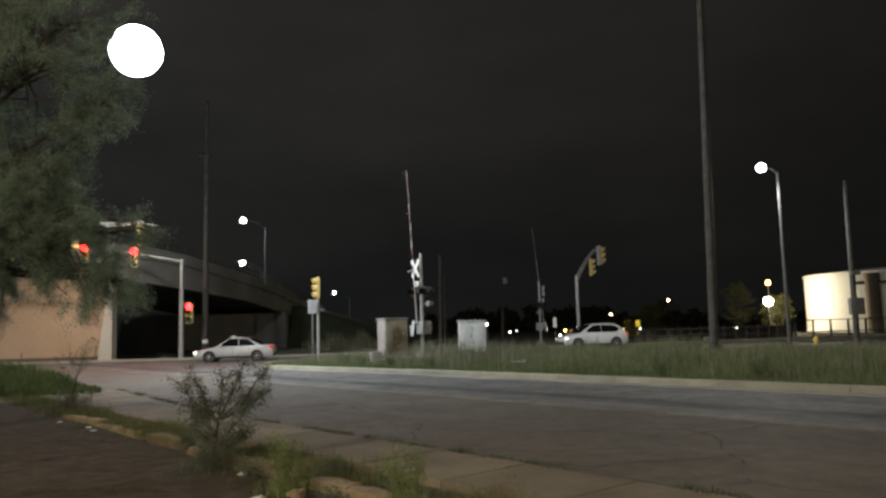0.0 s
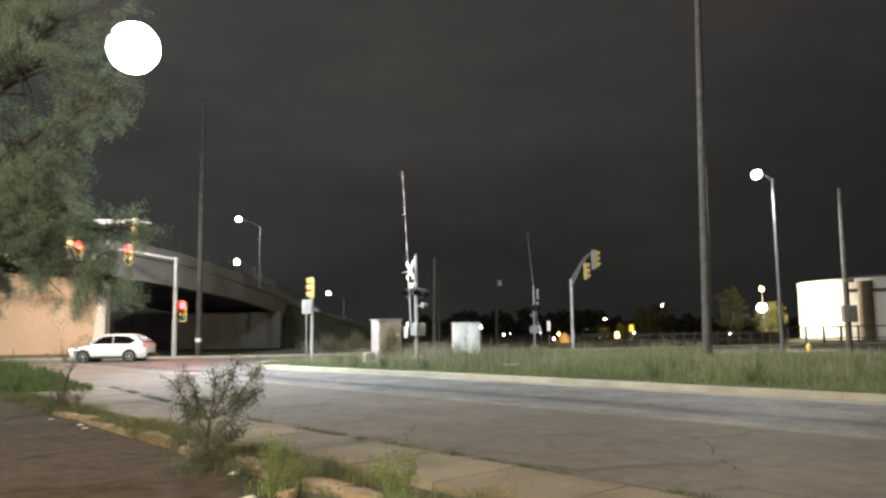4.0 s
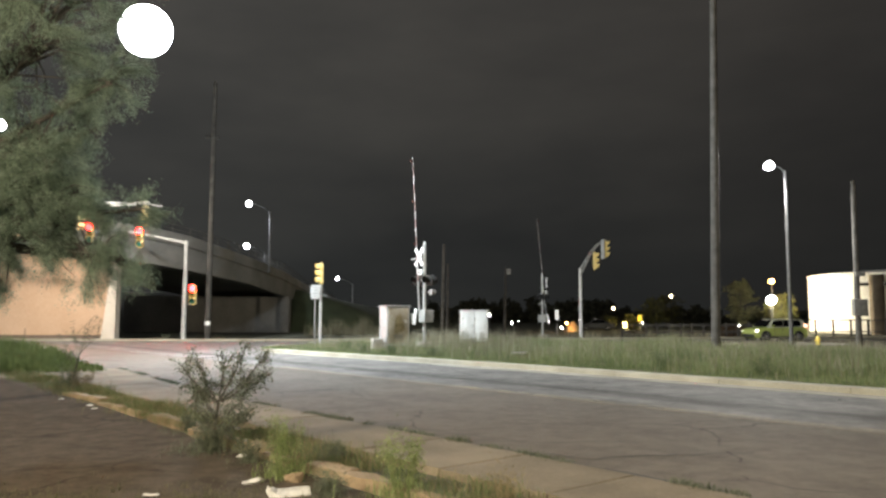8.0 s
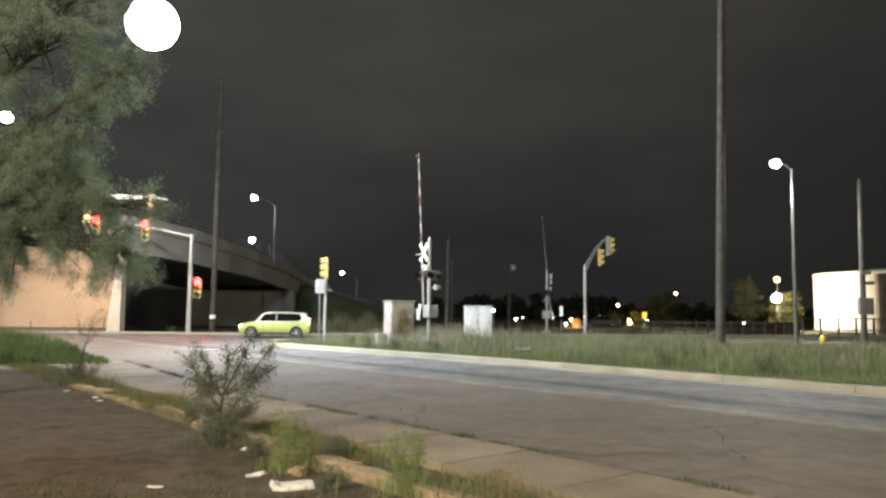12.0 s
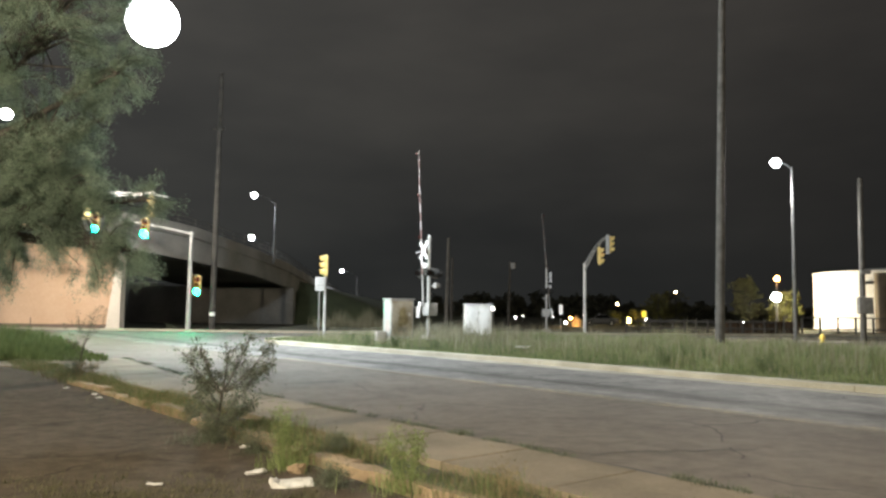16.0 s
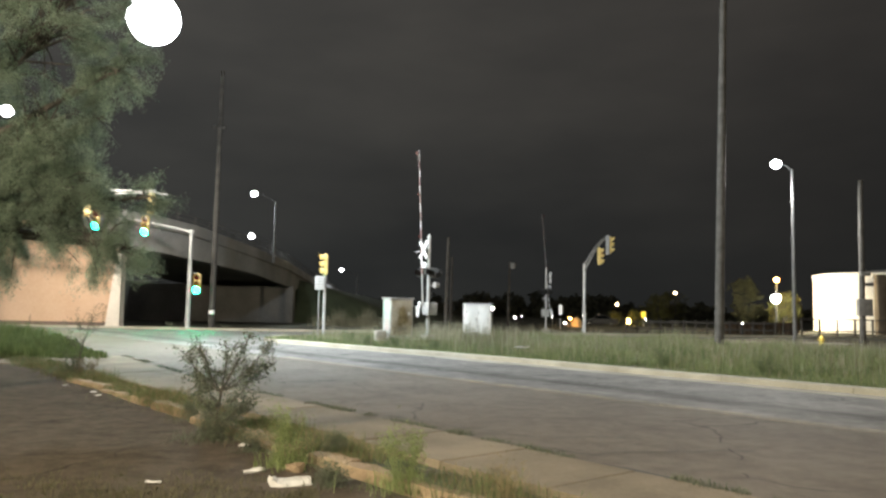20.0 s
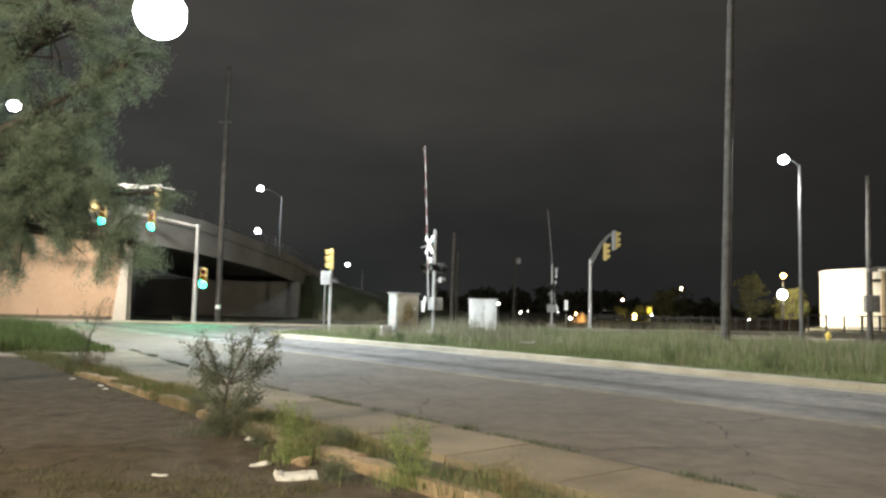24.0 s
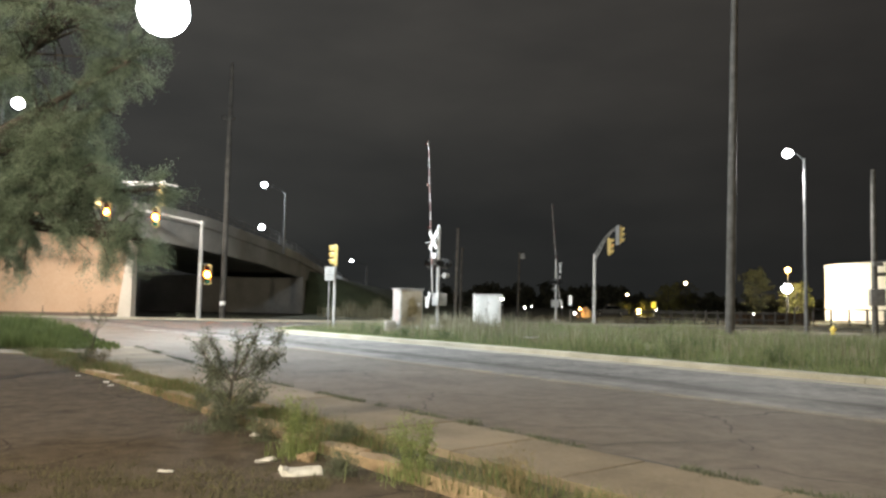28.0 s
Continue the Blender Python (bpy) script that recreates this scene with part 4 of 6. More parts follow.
street_lamp((-15.45, 70.0, 5.6), 5.6, (-2.0, 0.0), LAMP_WHITE, 0.28, "lit street lamp on the overpass edge", DULL_STEEL, rise=0.75)
street_lamp((-25.0, 110.0, 3.6), 7.3, (-2.6, 0.0), LAMP_WHITE, 0.41, "lit street lamp farther along the overpass", DULL_STEEL, rise=0.75)
street_lamp((-12.28, 110.0, 3.4), 2.9, (-2.2, 0.0), LAMP_WHITE, 0.24, "lit street lamp on the embankment", DULL_STEEL, rise=0.75)
street_lamp((18.34, 40.0, 0.14), 9.2, (-0.86, 0.0), LAMP_WHITE, 0.25, "tall grey street lamp in the grass island", DULL_STEEL, rise=0.3)


# ---- tank and yard beyond the cross street ----
tank = thing("storage_tank", (50.45, 82.5, -0.06), "large white cylindrical storage tank lit by floodlight", "storage tank")
bm = B()
n = 64
R, HT = 9.6, 6.2
loft(bm, [[(r * math.cos(2 * math.pi * k / n), r * math.sin(2 * math.pi * k / n), z) for k in range(n)] for r, z in ((R, 0), (R, HT), (R - 0.06, HT + 0.05), (R * 0.5, HT + 0.45), (0.3, HT + 0.7))])
part("shell", bm, TANK_WHITE, tank)
for z in (HT - 0.06, 0.12):
    bm = B()
    tube(bm, [((R + 0.05) * math.cos(2 * math.pi * k / n), (R + 0.05) * math.sin(2 * math.pi * k / n), z) for k in range(n + 1)], 0.07, 6)
    part("rim", bm, TANK_WHITE, tank)
bm = B()
for k in range(9):
    a = radians(217 + k * 7)
    box(bm, ((R + 0.45) * math.cos(a), (R + 0.45) * math.sin(a), 4.95), (1.35, 0.9, 0.3), 0.0, m=pose(0, 0, 0, 0, 0, 217 + k * 7 + 90).to_3x3().to_4x4())
part("walkway", bm, BLACK_PAINT, tank, "dark steel walkway round the shell")
for k in range(10):
    a = radians(214 + k * 7)
    bm = B()
    tube(bm, [((R + 0.85) * math.cos(a), (R + 0.85) * math.sin(a), 5.1), ((R + 0.85) * math.cos(a), (R + 0.85) * math.sin(a), 6.0)], 0.03, 6)
    part("walkway_post", bm, BLACK_PAINT, tank)

# dark upright band at the shell, built as a brown column
bm = B()
a = radians(224.5)
tube(bm, [((R + 0.75) * math.cos(a), (R + 0.75) * math.sin(a), 0), ((R + 0.75) * math.cos(a), (R + 0.75) * math.sin(a), HT - 0.35)], 0.68, 20)
part("standpipe", bm, shade("tan_column_paint", (0.1, 0.075, 0.05), (0.18, 0.14, 0.095), 1.0, 0.7), tank, "wide brown upright column beside the shell")

yard_fence = thing("yard_fence", (27.5, 62.0, -0.06), "dark steel post and rail fence in front of the tank", "fence")
for k in range(16):
    bm = B()
    tube(bm, [(k * 1.55, k * 0.2, 0), (k * 1.55, k * 0.2, 1.5)], 0.085, 6)
    part("post", bm, WOOD_DARK, yard_fence)
for z in (0.5, 1.45):
    bm = B()
    tube(bm, [(0, 0, z), (23.3, 3.0, z)], 0.05, 6)
    part("rail", bm, WOOD_DARK, yard_fence)
rail_fence = thing("wooden_fence", (14.8, 62.0, -0.06), "dark board fence along the yard", "fence")
for k in range(14):
    bm = B()
    box(bm, (k * 0.97, k * 0.1, 0.6), (0.14, 0.1, 1.2), 0.01)
    part("post", bm, WOOD_DARK, rail_fence)
for z in (0.45, 1.0):
    bm = B()
    box(bm, (6.3, 0.63, z), (12.8, 0.06, 0.16), 0.01, m=pose(0, 0, 0, 0, 0, 6.2).to_3x3().to_4x4())
    part("board", bm, WOOD_DARK, rail_fence)

BROWN_BOARD = shade("brown_fence_board", (0.05, 0.033, 0.02), (0.12, 0.08, 0.05), 3, 0.85, bump=0.3, vary=0.4)
board_fence = thing("board_fence", (23.0, 63.4, -0.06), "low close-boarded brown fence below the yard trees", "fence")
board_me = bpy.data.meshes.new("fence_board")
bm = B()
box(bm, (0, 0, 0.55), (0.19, 0.03, 1.1), 0.006)
bm.to_mesh(board_me)
bm.free()
board_me.materials.append(BROWN_BOARD)
rnd = random.Random(4)
for k in range(34):
    ob = new("fence_board", board_me)
    ob.parent = board_fence
    ob.matrix_basis = pose(0.2 * k, 0.02 * k, rnd.uniform(-0.03, 0.02), 0, rnd.uniform(-0.8, 0.8), 5.7)

hyd = thing("fire_hydrant", (20.35, 41.3, 0.13), "short yellow fire hydrant on a concrete pad in the grass", "fire hydrant")
bm = B()
tube(bm, [(0, 0, 0), (0, 0, 0.05), (0, 0, 0.055), (0, 0, 0.36), (0, 0, 0.39), (0, 0, 0.47), (0, 0, 0.52)], [0.19, 0.19, 0.12, 0.12, 0.17, 0.12, 0.04], 14)
part("barrel", bm, HYDRANT_PAINT, hyd)
for a in (0, 120, 240):
    bm = B()
    d = Vector((math.cos(radians(a)), math.sin(radians(a)), 0))
    tube(bm, [Vector((0, 0, 0.29)) + d * 0.09, Vector((0, 0, 0.29)) + d * 0.22], 0.065, 10)
    part("outlet_cap", bm, HYDRANT_PAINT, hyd)
bm = B()
tube(bm, [(0, 0, 0.5), (0, 0, 0.57)], 0.035, 6)
part("top_nut", bm, HYDRANT_PAINT, hyd)
hyd.scale = (0.75, 0.75, 0.85)
bm = B()
box(bm, (0, 0, 0.0), (2.9, 0.9, 0.12), 0.02)
solid("concrete_pad", bm, CONCRETE, "flat pale concrete pad under the hydrant", "concrete pad", kind="structure", at=(20.6, 41.75, 0.13), rz=-4)


def yard_lamp(at, h, mat, r, label, arm=0.0):
    s = thing("yard_lamp", at, label, "yard lamp", "yard lamps")
    bm = B()
    tube(bm, [(0, 0, 0), (0, 0, h)], [0.08, 0.05], 8)
    part("pole", bm, BLACK_PAINT, s)
    bm = B()
    box(bm, (arm, 0.0, h + 0.12), (r * 0.9, r * 0.9, 0.12), 0.02)
    part("lamp_head", bm, GALV_DARK, s)
    bm = B()
    bmesh.ops.create_uvsphere(bm, u_segments=20, v_segments=14, radius=r)
    bmesh.ops.scale(bm, vec=(1, 1, 0.95), verts=bm.verts)
    bmesh.ops.translate(bm, vec=(arm, -0.05, h - r * 0.4), verts=bm.verts)
    g = part("lens", bm, mat, s, "glowing lamp lens")
    g.visible_shadow = False
    return s


LAMP_POINT = glow("small_white_lamp", (1.0, 0.96, 0.85), 14)
LAMP_AMBER = glow("small_amber_lamp", (1.0, 0.72, 0.25), 16)
# floodlight lens widened to 0.5 m so its glare is part of the shape
yard_lamp((35.8, 82.5, -0.06), 3.7, LAMP_WHITE, 0.5, "bright white yard floodlight among trees")
yard_lamp((36.55, 84.0, -0.06), 5.7, LAMP_SODIUM, 0.28, "orange sodium yard lamp on a pole")
yard_lamp((36.4, 120.0, -0.06), 5.0, LAMP_WARM, 0.2, "warm lamp in front of far trees")
yard_lamp((34.1, 150.0, -0.06), 3.4, LAMP_WARM, 0.24, "warm lamp on a far pole")
yard_lamp((24.2, 100.0, -0.06), 0.75, LAMP_AMBER, 0.36, "low amber lamp in the yard")
yard_lamp((34.4, 130.0, -0.06), 0.7, LAMP_POINT, 0.18, "low white lamp in the yard")
yard_lamp((11.4, 120.0, -0.06), 0.75, LAMP_POINT, 0.17, "low white lamp in the yard")
yard_lamp((12.6, 121.0, -0.06), 0.9, LAMP_POINT, 0.09, "low white lamp in the yard")
yard_lamp((3.95, 60.0, -0.06), 1.85, LAMP_POINT, 0.11, "small white lamp beyond the cabinet")
yard_lamp((14.4, 90.0, -0.06), 0.45, LAMP_POINT, 0.15, "low white lamp in the yard")
yard_lamp((13.6, 95.0, -0.06), 1.1, LAMP_POINT, 0.11, "low white lamp in the yard")
yard_lamp((24.6, 63.0, -0.06), 1.0, LAMP_POINT, 0.06, "small white marker lamp by the fence")
yard_lamp((33.0, 180.0, -0.06), 0.9, LAMP_POINT, 0.15, "low white lamp in the yard")
yard_lamp((14.1, 84.6, -0.06), 1.0, LAMP_SODIUM, 0.13, "low orange lamp beside a sand heap")
yard_lamp((42.0, 190.0, -0.06), 0.9, LAMP_POINT, 0.14, "low white lamp in the yard")

# a pale sign panel and a heap of yellow plant beyond the far gate
ysign = thing("yellow_sign", (26.2, 100.0, -0.06), "yellow sign board with lamplight put in as its own glow", "sign")
bm = B()
tube(bm, [(0, 0, 0), (0, 0, 1.1)], 0.06, 8)
part("post", bm, GALV, ysign)
# the board's emission stands in for light from the low lamp
bm = B()
box(bm, (0, 0, 1.5), (0.6, 0.08, 0.85), 0.03)
part("board", bm, glow("self_glowing_yellow_board", (0.85, 0.7, 0.08), 0.45), ysign, "glowing yellow board")
panel = thing("sign_panel", (11.55, 75.0, -0.06), "narrow white sign panel with a self-glowing face beyond the crossing", "sign")
bm = B()
tube(bm, [(0, 0, 0), (0, 0, 1.0)], 0.05, 8)
part("post", bm, GALV, panel)
# the white face is made bright by emission of its own
bm = B()
box(bm, (0, 0, 1.85), (0.3, 0.1, 0.95), 0.03)
part("face", bm, glow("self_glowing_sign_face", (0.95, 0.95, 0.9), 0.7), panel, "glowing white sign face")

# ---- plants ----
def leaf_cloud(name, centres, radii, count, size, material, seed, flat=0.5, squash=0.8):
    """Many small leaves round the given centres, with an uneven outline."""
    rs = np.random.RandomState(seed)
    centres, radii = np.array(centres), np.array(radii)
    pick = rs.randint(0, len(centres), count)
    d = rs.normal(size=(count, 3))
    d /= np.linalg.norm(d, axis=1)[:, None]
    p = centres[pick] + d * (radii[pick] * rs.uniform(0.15, 1.0, count) ** 0.6)[:, None] * np.array([1, 1, squash])
    a = rs.normal(size=(count, 3))
    a /= np.linalg.norm(a, axis=1)[:, None]
    b = np.cross(a, rs.normal(size=(count, 3)))
    b /= np.linalg.norm(b, axis=1)[:, None]
    s = (size * rs.uniform(0.6, 1.4, count))[:, None]
    v = np.stack([p - a * s, p + b * s * flat * 0.5, p + a * s, p - b * s * flat * 0.5], 1).reshape(-1, 3)
    f = np.arange(count * 4).reshape(-1, 4)
    return raw(name, v.tolist(), f.tolist(), material)


def limbs(bm, base, direction, length, r, depth, rnd, tips, spread=0.55, droop=0.0):
    """A limb that forks; the ends of the twigs go to tips."""
    d = Vector(direction).normalized()
    pts, p = [Vector(base)], Vector(base)
    for k in range(4):
        d = (d + Vector((rnd.uniform(-0.2, 0.2), rnd.uniform(-0.2, 0.2), rnd.uniform(-0.1, 0.16) - droop))).normalized()
        p = p + d * length / 4
        pts.append(p.copy())
    tube(bm, pts, [r, r * 0.88, r * 0.76, r * 0.66, r * 0.55], 6 if depth < 3 else 10)
    if depth <= 1:
        tips.extend(pts[1:])
    if depth == 0:
        return
    for k in range(3 if depth > 1 else 4):
        side = Vector((rnd.uniform(-1, 1), rnd.uniform(-1, 1), rnd.uniform(-0.35, 0.6)))
        limbs(bm, pts[rnd.choice((2, 3, 4))], d + side * spread * 1.6, length * rnd.uniform(0.6, 0.8), r * 0.5, depth - 1, rnd, tips, spread, droop)


def crown_leaf_mesh(name, twigs, per, length, width, material, seed, gap):
    """Feathery leaves set along twigs (base, way, reach); gap: a point, and ways with a width and share along which the crown is thin."""
    rs = np.random.RandomState(seed)
    base = np.repeat(np.array([t[0] for t in twigs]), per, 0)
    d = np.repeat(np.array([t[1] for t in twigs]), per, 0)
    reach = np.repeat(np.array([t[2] for t in twigs]), per)
    n = len(base)
    p = base + d * (reach * rs.uniform(0, 1, n))[:, None] + rs.normal(size=(n, 3)) * 0.035
    p[:, 2] -= 0.25 * rs.uniform(0, 1, n) ** 2 * reach
    keep = np.ones(n, bool)
    for way, wide, part_open in gap[1:]:
        keep &= (np.linalg.norm(np.cross(p - gap[0], way), axis=1) > wide) | (rs.uniform(size=n) > part_open)
    p, d = p[keep], d[keep]
    n = len(p)
    a = d * 0.5 + rs.normal(size=(n, 3)) * 0.55 + np.array([0, 0, -0.25])
    a /= np.linalg.norm(a, axis=1)[:, None]
    b = np.cross(a, rs.normal(size=(n, 3)))
    b /= np.linalg.norm(b, axis=1)[:, None]
    s, w = (length * rs.uniform(0.6, 1.4, n))[:, None], (width * rs.uniform(0.7, 1.3, n))[:, None]
    v = np.stack([p, p + a * s * 0.5 + b * w, p + a * s, p + a * s * 0.5 - b * w], 1).reshape(-1, 3)
    return raw(name, v.tolist(), np.arange(n * 4).reshape(-1, 4).tolist(), material)


def lot_tree():
    rnd = random.Random(8)
    at = Vector((-9.1, 11.8, 0.0))
    t = thing("tree", at, "large feathery green tree overhanging the lot, lit by the street lamp", "tree", "trees")
    bm = B()
    tube(bm, [(0, 0, -0.1), (0.05, 0, 0.9), (0.2, 0.05, 1.9), (0.3, 0.1, 2.8)], [0.36, 0.27, 0.24, 0.2], 14)
    part("trunk", bm, BARK, t)
    # lobes of the crown: centre and size, seen from the trunk's foot
    lobes = [((2.9, -0.3, 5.6), 1.75), ((3.0, -0.2, 4.3), 1.15), ((2.0, -0.4, 7.0), 2.1), ((0.6, -0.6, 8.2), 2.2), ((1.9, -0.7, 4.9), 1.7), ((0.3, -0.8, 6.0), 2.1), ((2.9, -0.2, 2.75), 1.15), ((3.9, -0.1, 2.55), 0.75), ((1.9, -0.4, 2.75), 1.05),
             ((3.2, -0.2, 3.4), 1.1), ((4.25, 0.0, 2.45), 0.45), ((2.0, -0.4, 3.7), 1.3), ((0.6, -0.6, 4.2), 1.6), ((-1.2, 0.0, 5.6), 1.7), ((3.2, 0.2, 6.6), 1.3), ((3.95, 0.0, 5.25), 0.78), ((3.75, 0.0, 4.5), 0.45), ((3.15, 0.0, 4.0), 0.6), ((4.4, 0.1, 3.25), 0.3), ((2.4, -0.3, 2.9), 1.0), ((1.4, -0.6, 3.1), 1.0), ((2.2, 0.2, 2.6), 0.8), ((1.6, 0.1, 2.9), 0.9), ((3.4, -0.1, 3.0), 0.8), ((2.6, 0.3, 3.6), 1.0), ((3.4, 0.2, 3.5), 0.65)]
    twigs = []
    for c, r in lobes:
        c = Vector(c)
        bm = B()
        start = Vector((0.2, 0.05, min(1.9 + 0.1 * c.z, 2.7)))
        mid = start.lerp(c, 0.5) + Vector((0, 0, 0.35))
        pts = [start, start.lerp(mid, 0.6) + Vector((rnd.uniform(-0.1, 0.1), 0, 0.08)), mid, mid.lerp(c, 0.55), c]
        tube(bm, pts, [0.10, 0.085, 0.065, 0.045, 0.025], 8)
        for k in range(int(24 * r)):
            d = Vector((rnd.gauss(0, 1), rnd.gauss(0, 1), rnd.gauss(0, 0.8))).normalized()
            b0 = pts[rnd.choice((2, 3, 4))].lerp(c, rnd.uniform(0.3, 1.0))
            e = c + d * r * rnd.uniform(0.45, 0.88)
            m1 = b0.lerp(e, 0.5) + Vector((0, 0, 0.12 * r))
            tube(bm, [b0, m1, e], [0.018, 0.011, 0.004], 5)
            for j in range(7):
                q = m1.lerp(e, rnd.uniform(0.1, 1.0))
                w = (d + Vector((rnd.gauss(0, 0.5), rnd.gauss(0, 0.5), rnd.gauss(-0.3, 0.4)))).normalized()
                twigs.append((tuple(q), tuple(w), rnd.uniform(0.15, 0.5)))
        tagged(part("limb", bm, BARK, t), kind="stuff")
    ways = [np.array(w) / np.linalg.norm(w) for w in ((-22.12, 38.0, 9.5), (-22.9, 49.8, 5.4), (-19.5, 49.8, 5.1))]
    ob = crown_leaf_mesh("crown", twigs, 100, 0.046, 0.0044, LEAF, 6, (np.array([0, 0, 1.6]) - np.array(at), (ways[0], 0.13, 1.0), (ways[1], 0.17, 0.7), (ways[2], 0.17, 0.7)))
    ob.parent = t


lot_tree()


def yard_tree(at, h, w, leaves, label, seed, low=0.15, leaf=LEAF_YARD):
    """A slender tree: branches from the trunk into an egg-shaped, uneven crown."""
    rnd = random.Random(seed)
    t = thing("tree", at, label, "tree", "trees")
    bm = B()
    tube(bm, [(0, 0, -0.1), (0.03, 0, h * 0.3), (-0.03, 0.02, h * 0.6), (0.02, 0, h * 0.92)], [0.12, 0.09, 0.055, 0.02], 10)
    part("trunk", bm, BARK, t)
    twigs = []
    bm = B()
    for k in range(60):
        f = rnd.uniform(low, 0.98)
        wide = w * (0.35 + 0.65 * math.sin(math.pi * min(1.0, (f - low) / (1 - low) * 0.85 + 0.15))) * rnd.uniform(0.5, 1.15)
        a = rnd.uniform(0, 2 * math.pi)
        b0 = Vector((0, 0, h * f * 0.85))
        e = Vector((math.cos(a) * wide, math.sin(a) * wide, h * f + rnd.uniform(-0.1, 0.25)))
        tube(bm, [b0, b0.lerp(e, 0.5) + Vector((0, 0, 0.1)), e], [0.03, 0.018, 0.006], 5)
        for j in range(8):
            q = b0.lerp(e, rnd.uniform(0.3, 1.0))
            twigs.append((tuple(q), tuple(Vector((rnd.gauss(0, 1), rnd.gauss(0, 1), rnd.gauss(0.3, 0.7))).normalized()), rnd.uniform(0.2, 0.5)))
    tagged(part("branchwork", bm, BARK, t), kind="stuff")
    ob = crown_leaf_mesh("crown", twigs, leaves // len(twigs), 0.16, 0.04, leaf, seed, (np.zeros(3),))
    ob.parent = t


yard_tree((37.0, 94.0, -0.06), 6.2, 2.4, 14000, "olive-green yard tree, dimness put into its leaf colour", 11, 0.06, LEAF_YARD_DIM)
yard_tree((38.9, 87.0, -0.06), 4.6, 1.9, 14000, "yard tree lit yellow by a floodlight", 12, 0.08)
yard_tree((41.2, 91.0, -0.06), 2.9, 1.3, 7000, "low yard tree lit yellow by a floodlight", 15, 0.05)
yard_tree((37.0, 125.0, -0.06), 5.6, 3.0, 8000, "far yard tree lit by a warm lamp", 13)
yard_tree((31.5, 112.0, -0.06), 4.4, 2.4, 8000, "far dim yard tree in the dark", 14)
yard_tree((25.7, 102.5, -0.06), 1.9, 1.3, 5000, "low bush lit by an amber lamp", 17, 0.05)
yard_tree((23.0, 103.0, -0.06), 1.5, 1.2, 4000, "low bush lit by an amber lamp", 18, 0.05)
heap = B()
rr = random.Random(5)
loft(heap, [[((1.5 - 1.3 * f) * (1 + 0.12 * math.sin(3 * a + 4 * f)) * math.cos(a), (1.4 - 1.3 * f) * math.sin(a), 1.5 * f ** 0.6) for a in [2 * math.pi * k / 18 for k in range(18)]] for f in (0, 0.25, 0.5, 0.75, 1.0)])
bmesh.ops.scale(heap, vec=(0.65, 0.65, 0.75), verts=heap.verts)
solid("sand_heap", heap, SAND, "sand heap lit orange beyond the crossing", "sand heap", at=(15.0, 86.2, -0.06))

# far woods on the skyline
rnd = random.Random(3)
cs, rs_ = [], []
for k in range(240):
    x = -75 + 260 * k / 240 + rnd.uniform(-2, 2)
    y = 205 + rnd.uniform(-14, 25)
    hgt = 3.2 + 1.3 * math.sin(x * 0.06) + rnd.uniform(-1.4, 2.0)
    for j in range(3):
        cs.append((x + rnd.uniform(-3, 3), y, hgt * (0.25 + 0.3 * j)))
        rs_.append(hgt * 0.4)
woods = leaf_cloud("far_woods", cs, rs_, 46000, 0.75, WOODS, 9, 0.9)
tagged(woods, "dark line of far woods on the skyline", "woods", kind="stuff")


def blades(name, spots, height, material, seed, width=0.008, lean=0.35):
    """Grass blades on the given spots (x, y, z), each bent in its own way."""
    rs = np.random.RandomState(seed)
    p = np.array(spots, float)
    n = len(p)
    a = rs.uniform(0, 2 * np.pi, n)
    h = np.array(height) * rs.uniform(0.5, 1.25, n)
    d = np.stack([np.cos(a), np.sin(a), 0 * a], 1)
    s = np.stack([-np.sin(a), np.cos(a), 0 * a], 1) * (width * rs.uniform(0.7, 1.5, n))[:, None]
    l = (h * lean * rs.uniform(0.1, 1.2, n))[:, None]
    up = np.array([0, 0, 1.0])
    mid = p + d * l * 0.35 + up * (h * 0.6)[:, None]
    tip = p + d * l + up * h[:, None]
    v = np.stack([p - s, p + s, mid + s * 0.8, mid - s * 0.8, tip], 1).reshape(-1, 3)
    i = np.arange(n)[:, None] * 5
    f = (i + np.array([[0, 1, 2, 3]])).tolist() + (i + np.array([[3, 2, 4]])).tolist()
    return raw(name, v.tolist(), f, material)


# brush at the foot of the embankment
rs = np.random.RandomState(61)
spots, hs = [], []
for k in range(1500):
    x = rs.uniform(-11.5, -3.0)
    spots.append((x, 74 + rs.uniform(-5, 5) + 0.3 * x, -0.06))
    hs.append(0.3 + 1.5 * max(0.0, 0.5 + 0.8 * noise.noise((x * 0.8, 0.0, 4.0))))
g = blades("roadside_brush", spots, hs, STRAW, 62, 0.012, 0.35)
tagged(g, "tall dry brush below the embankment", "brush", kind="stuff")

# tall grass on the island, thicker and taller away from the kerb, with thin straw stalks above it
rs = np.random.RandomState(21)
spots, hs, stalks, stalk_h = [], [], [], []
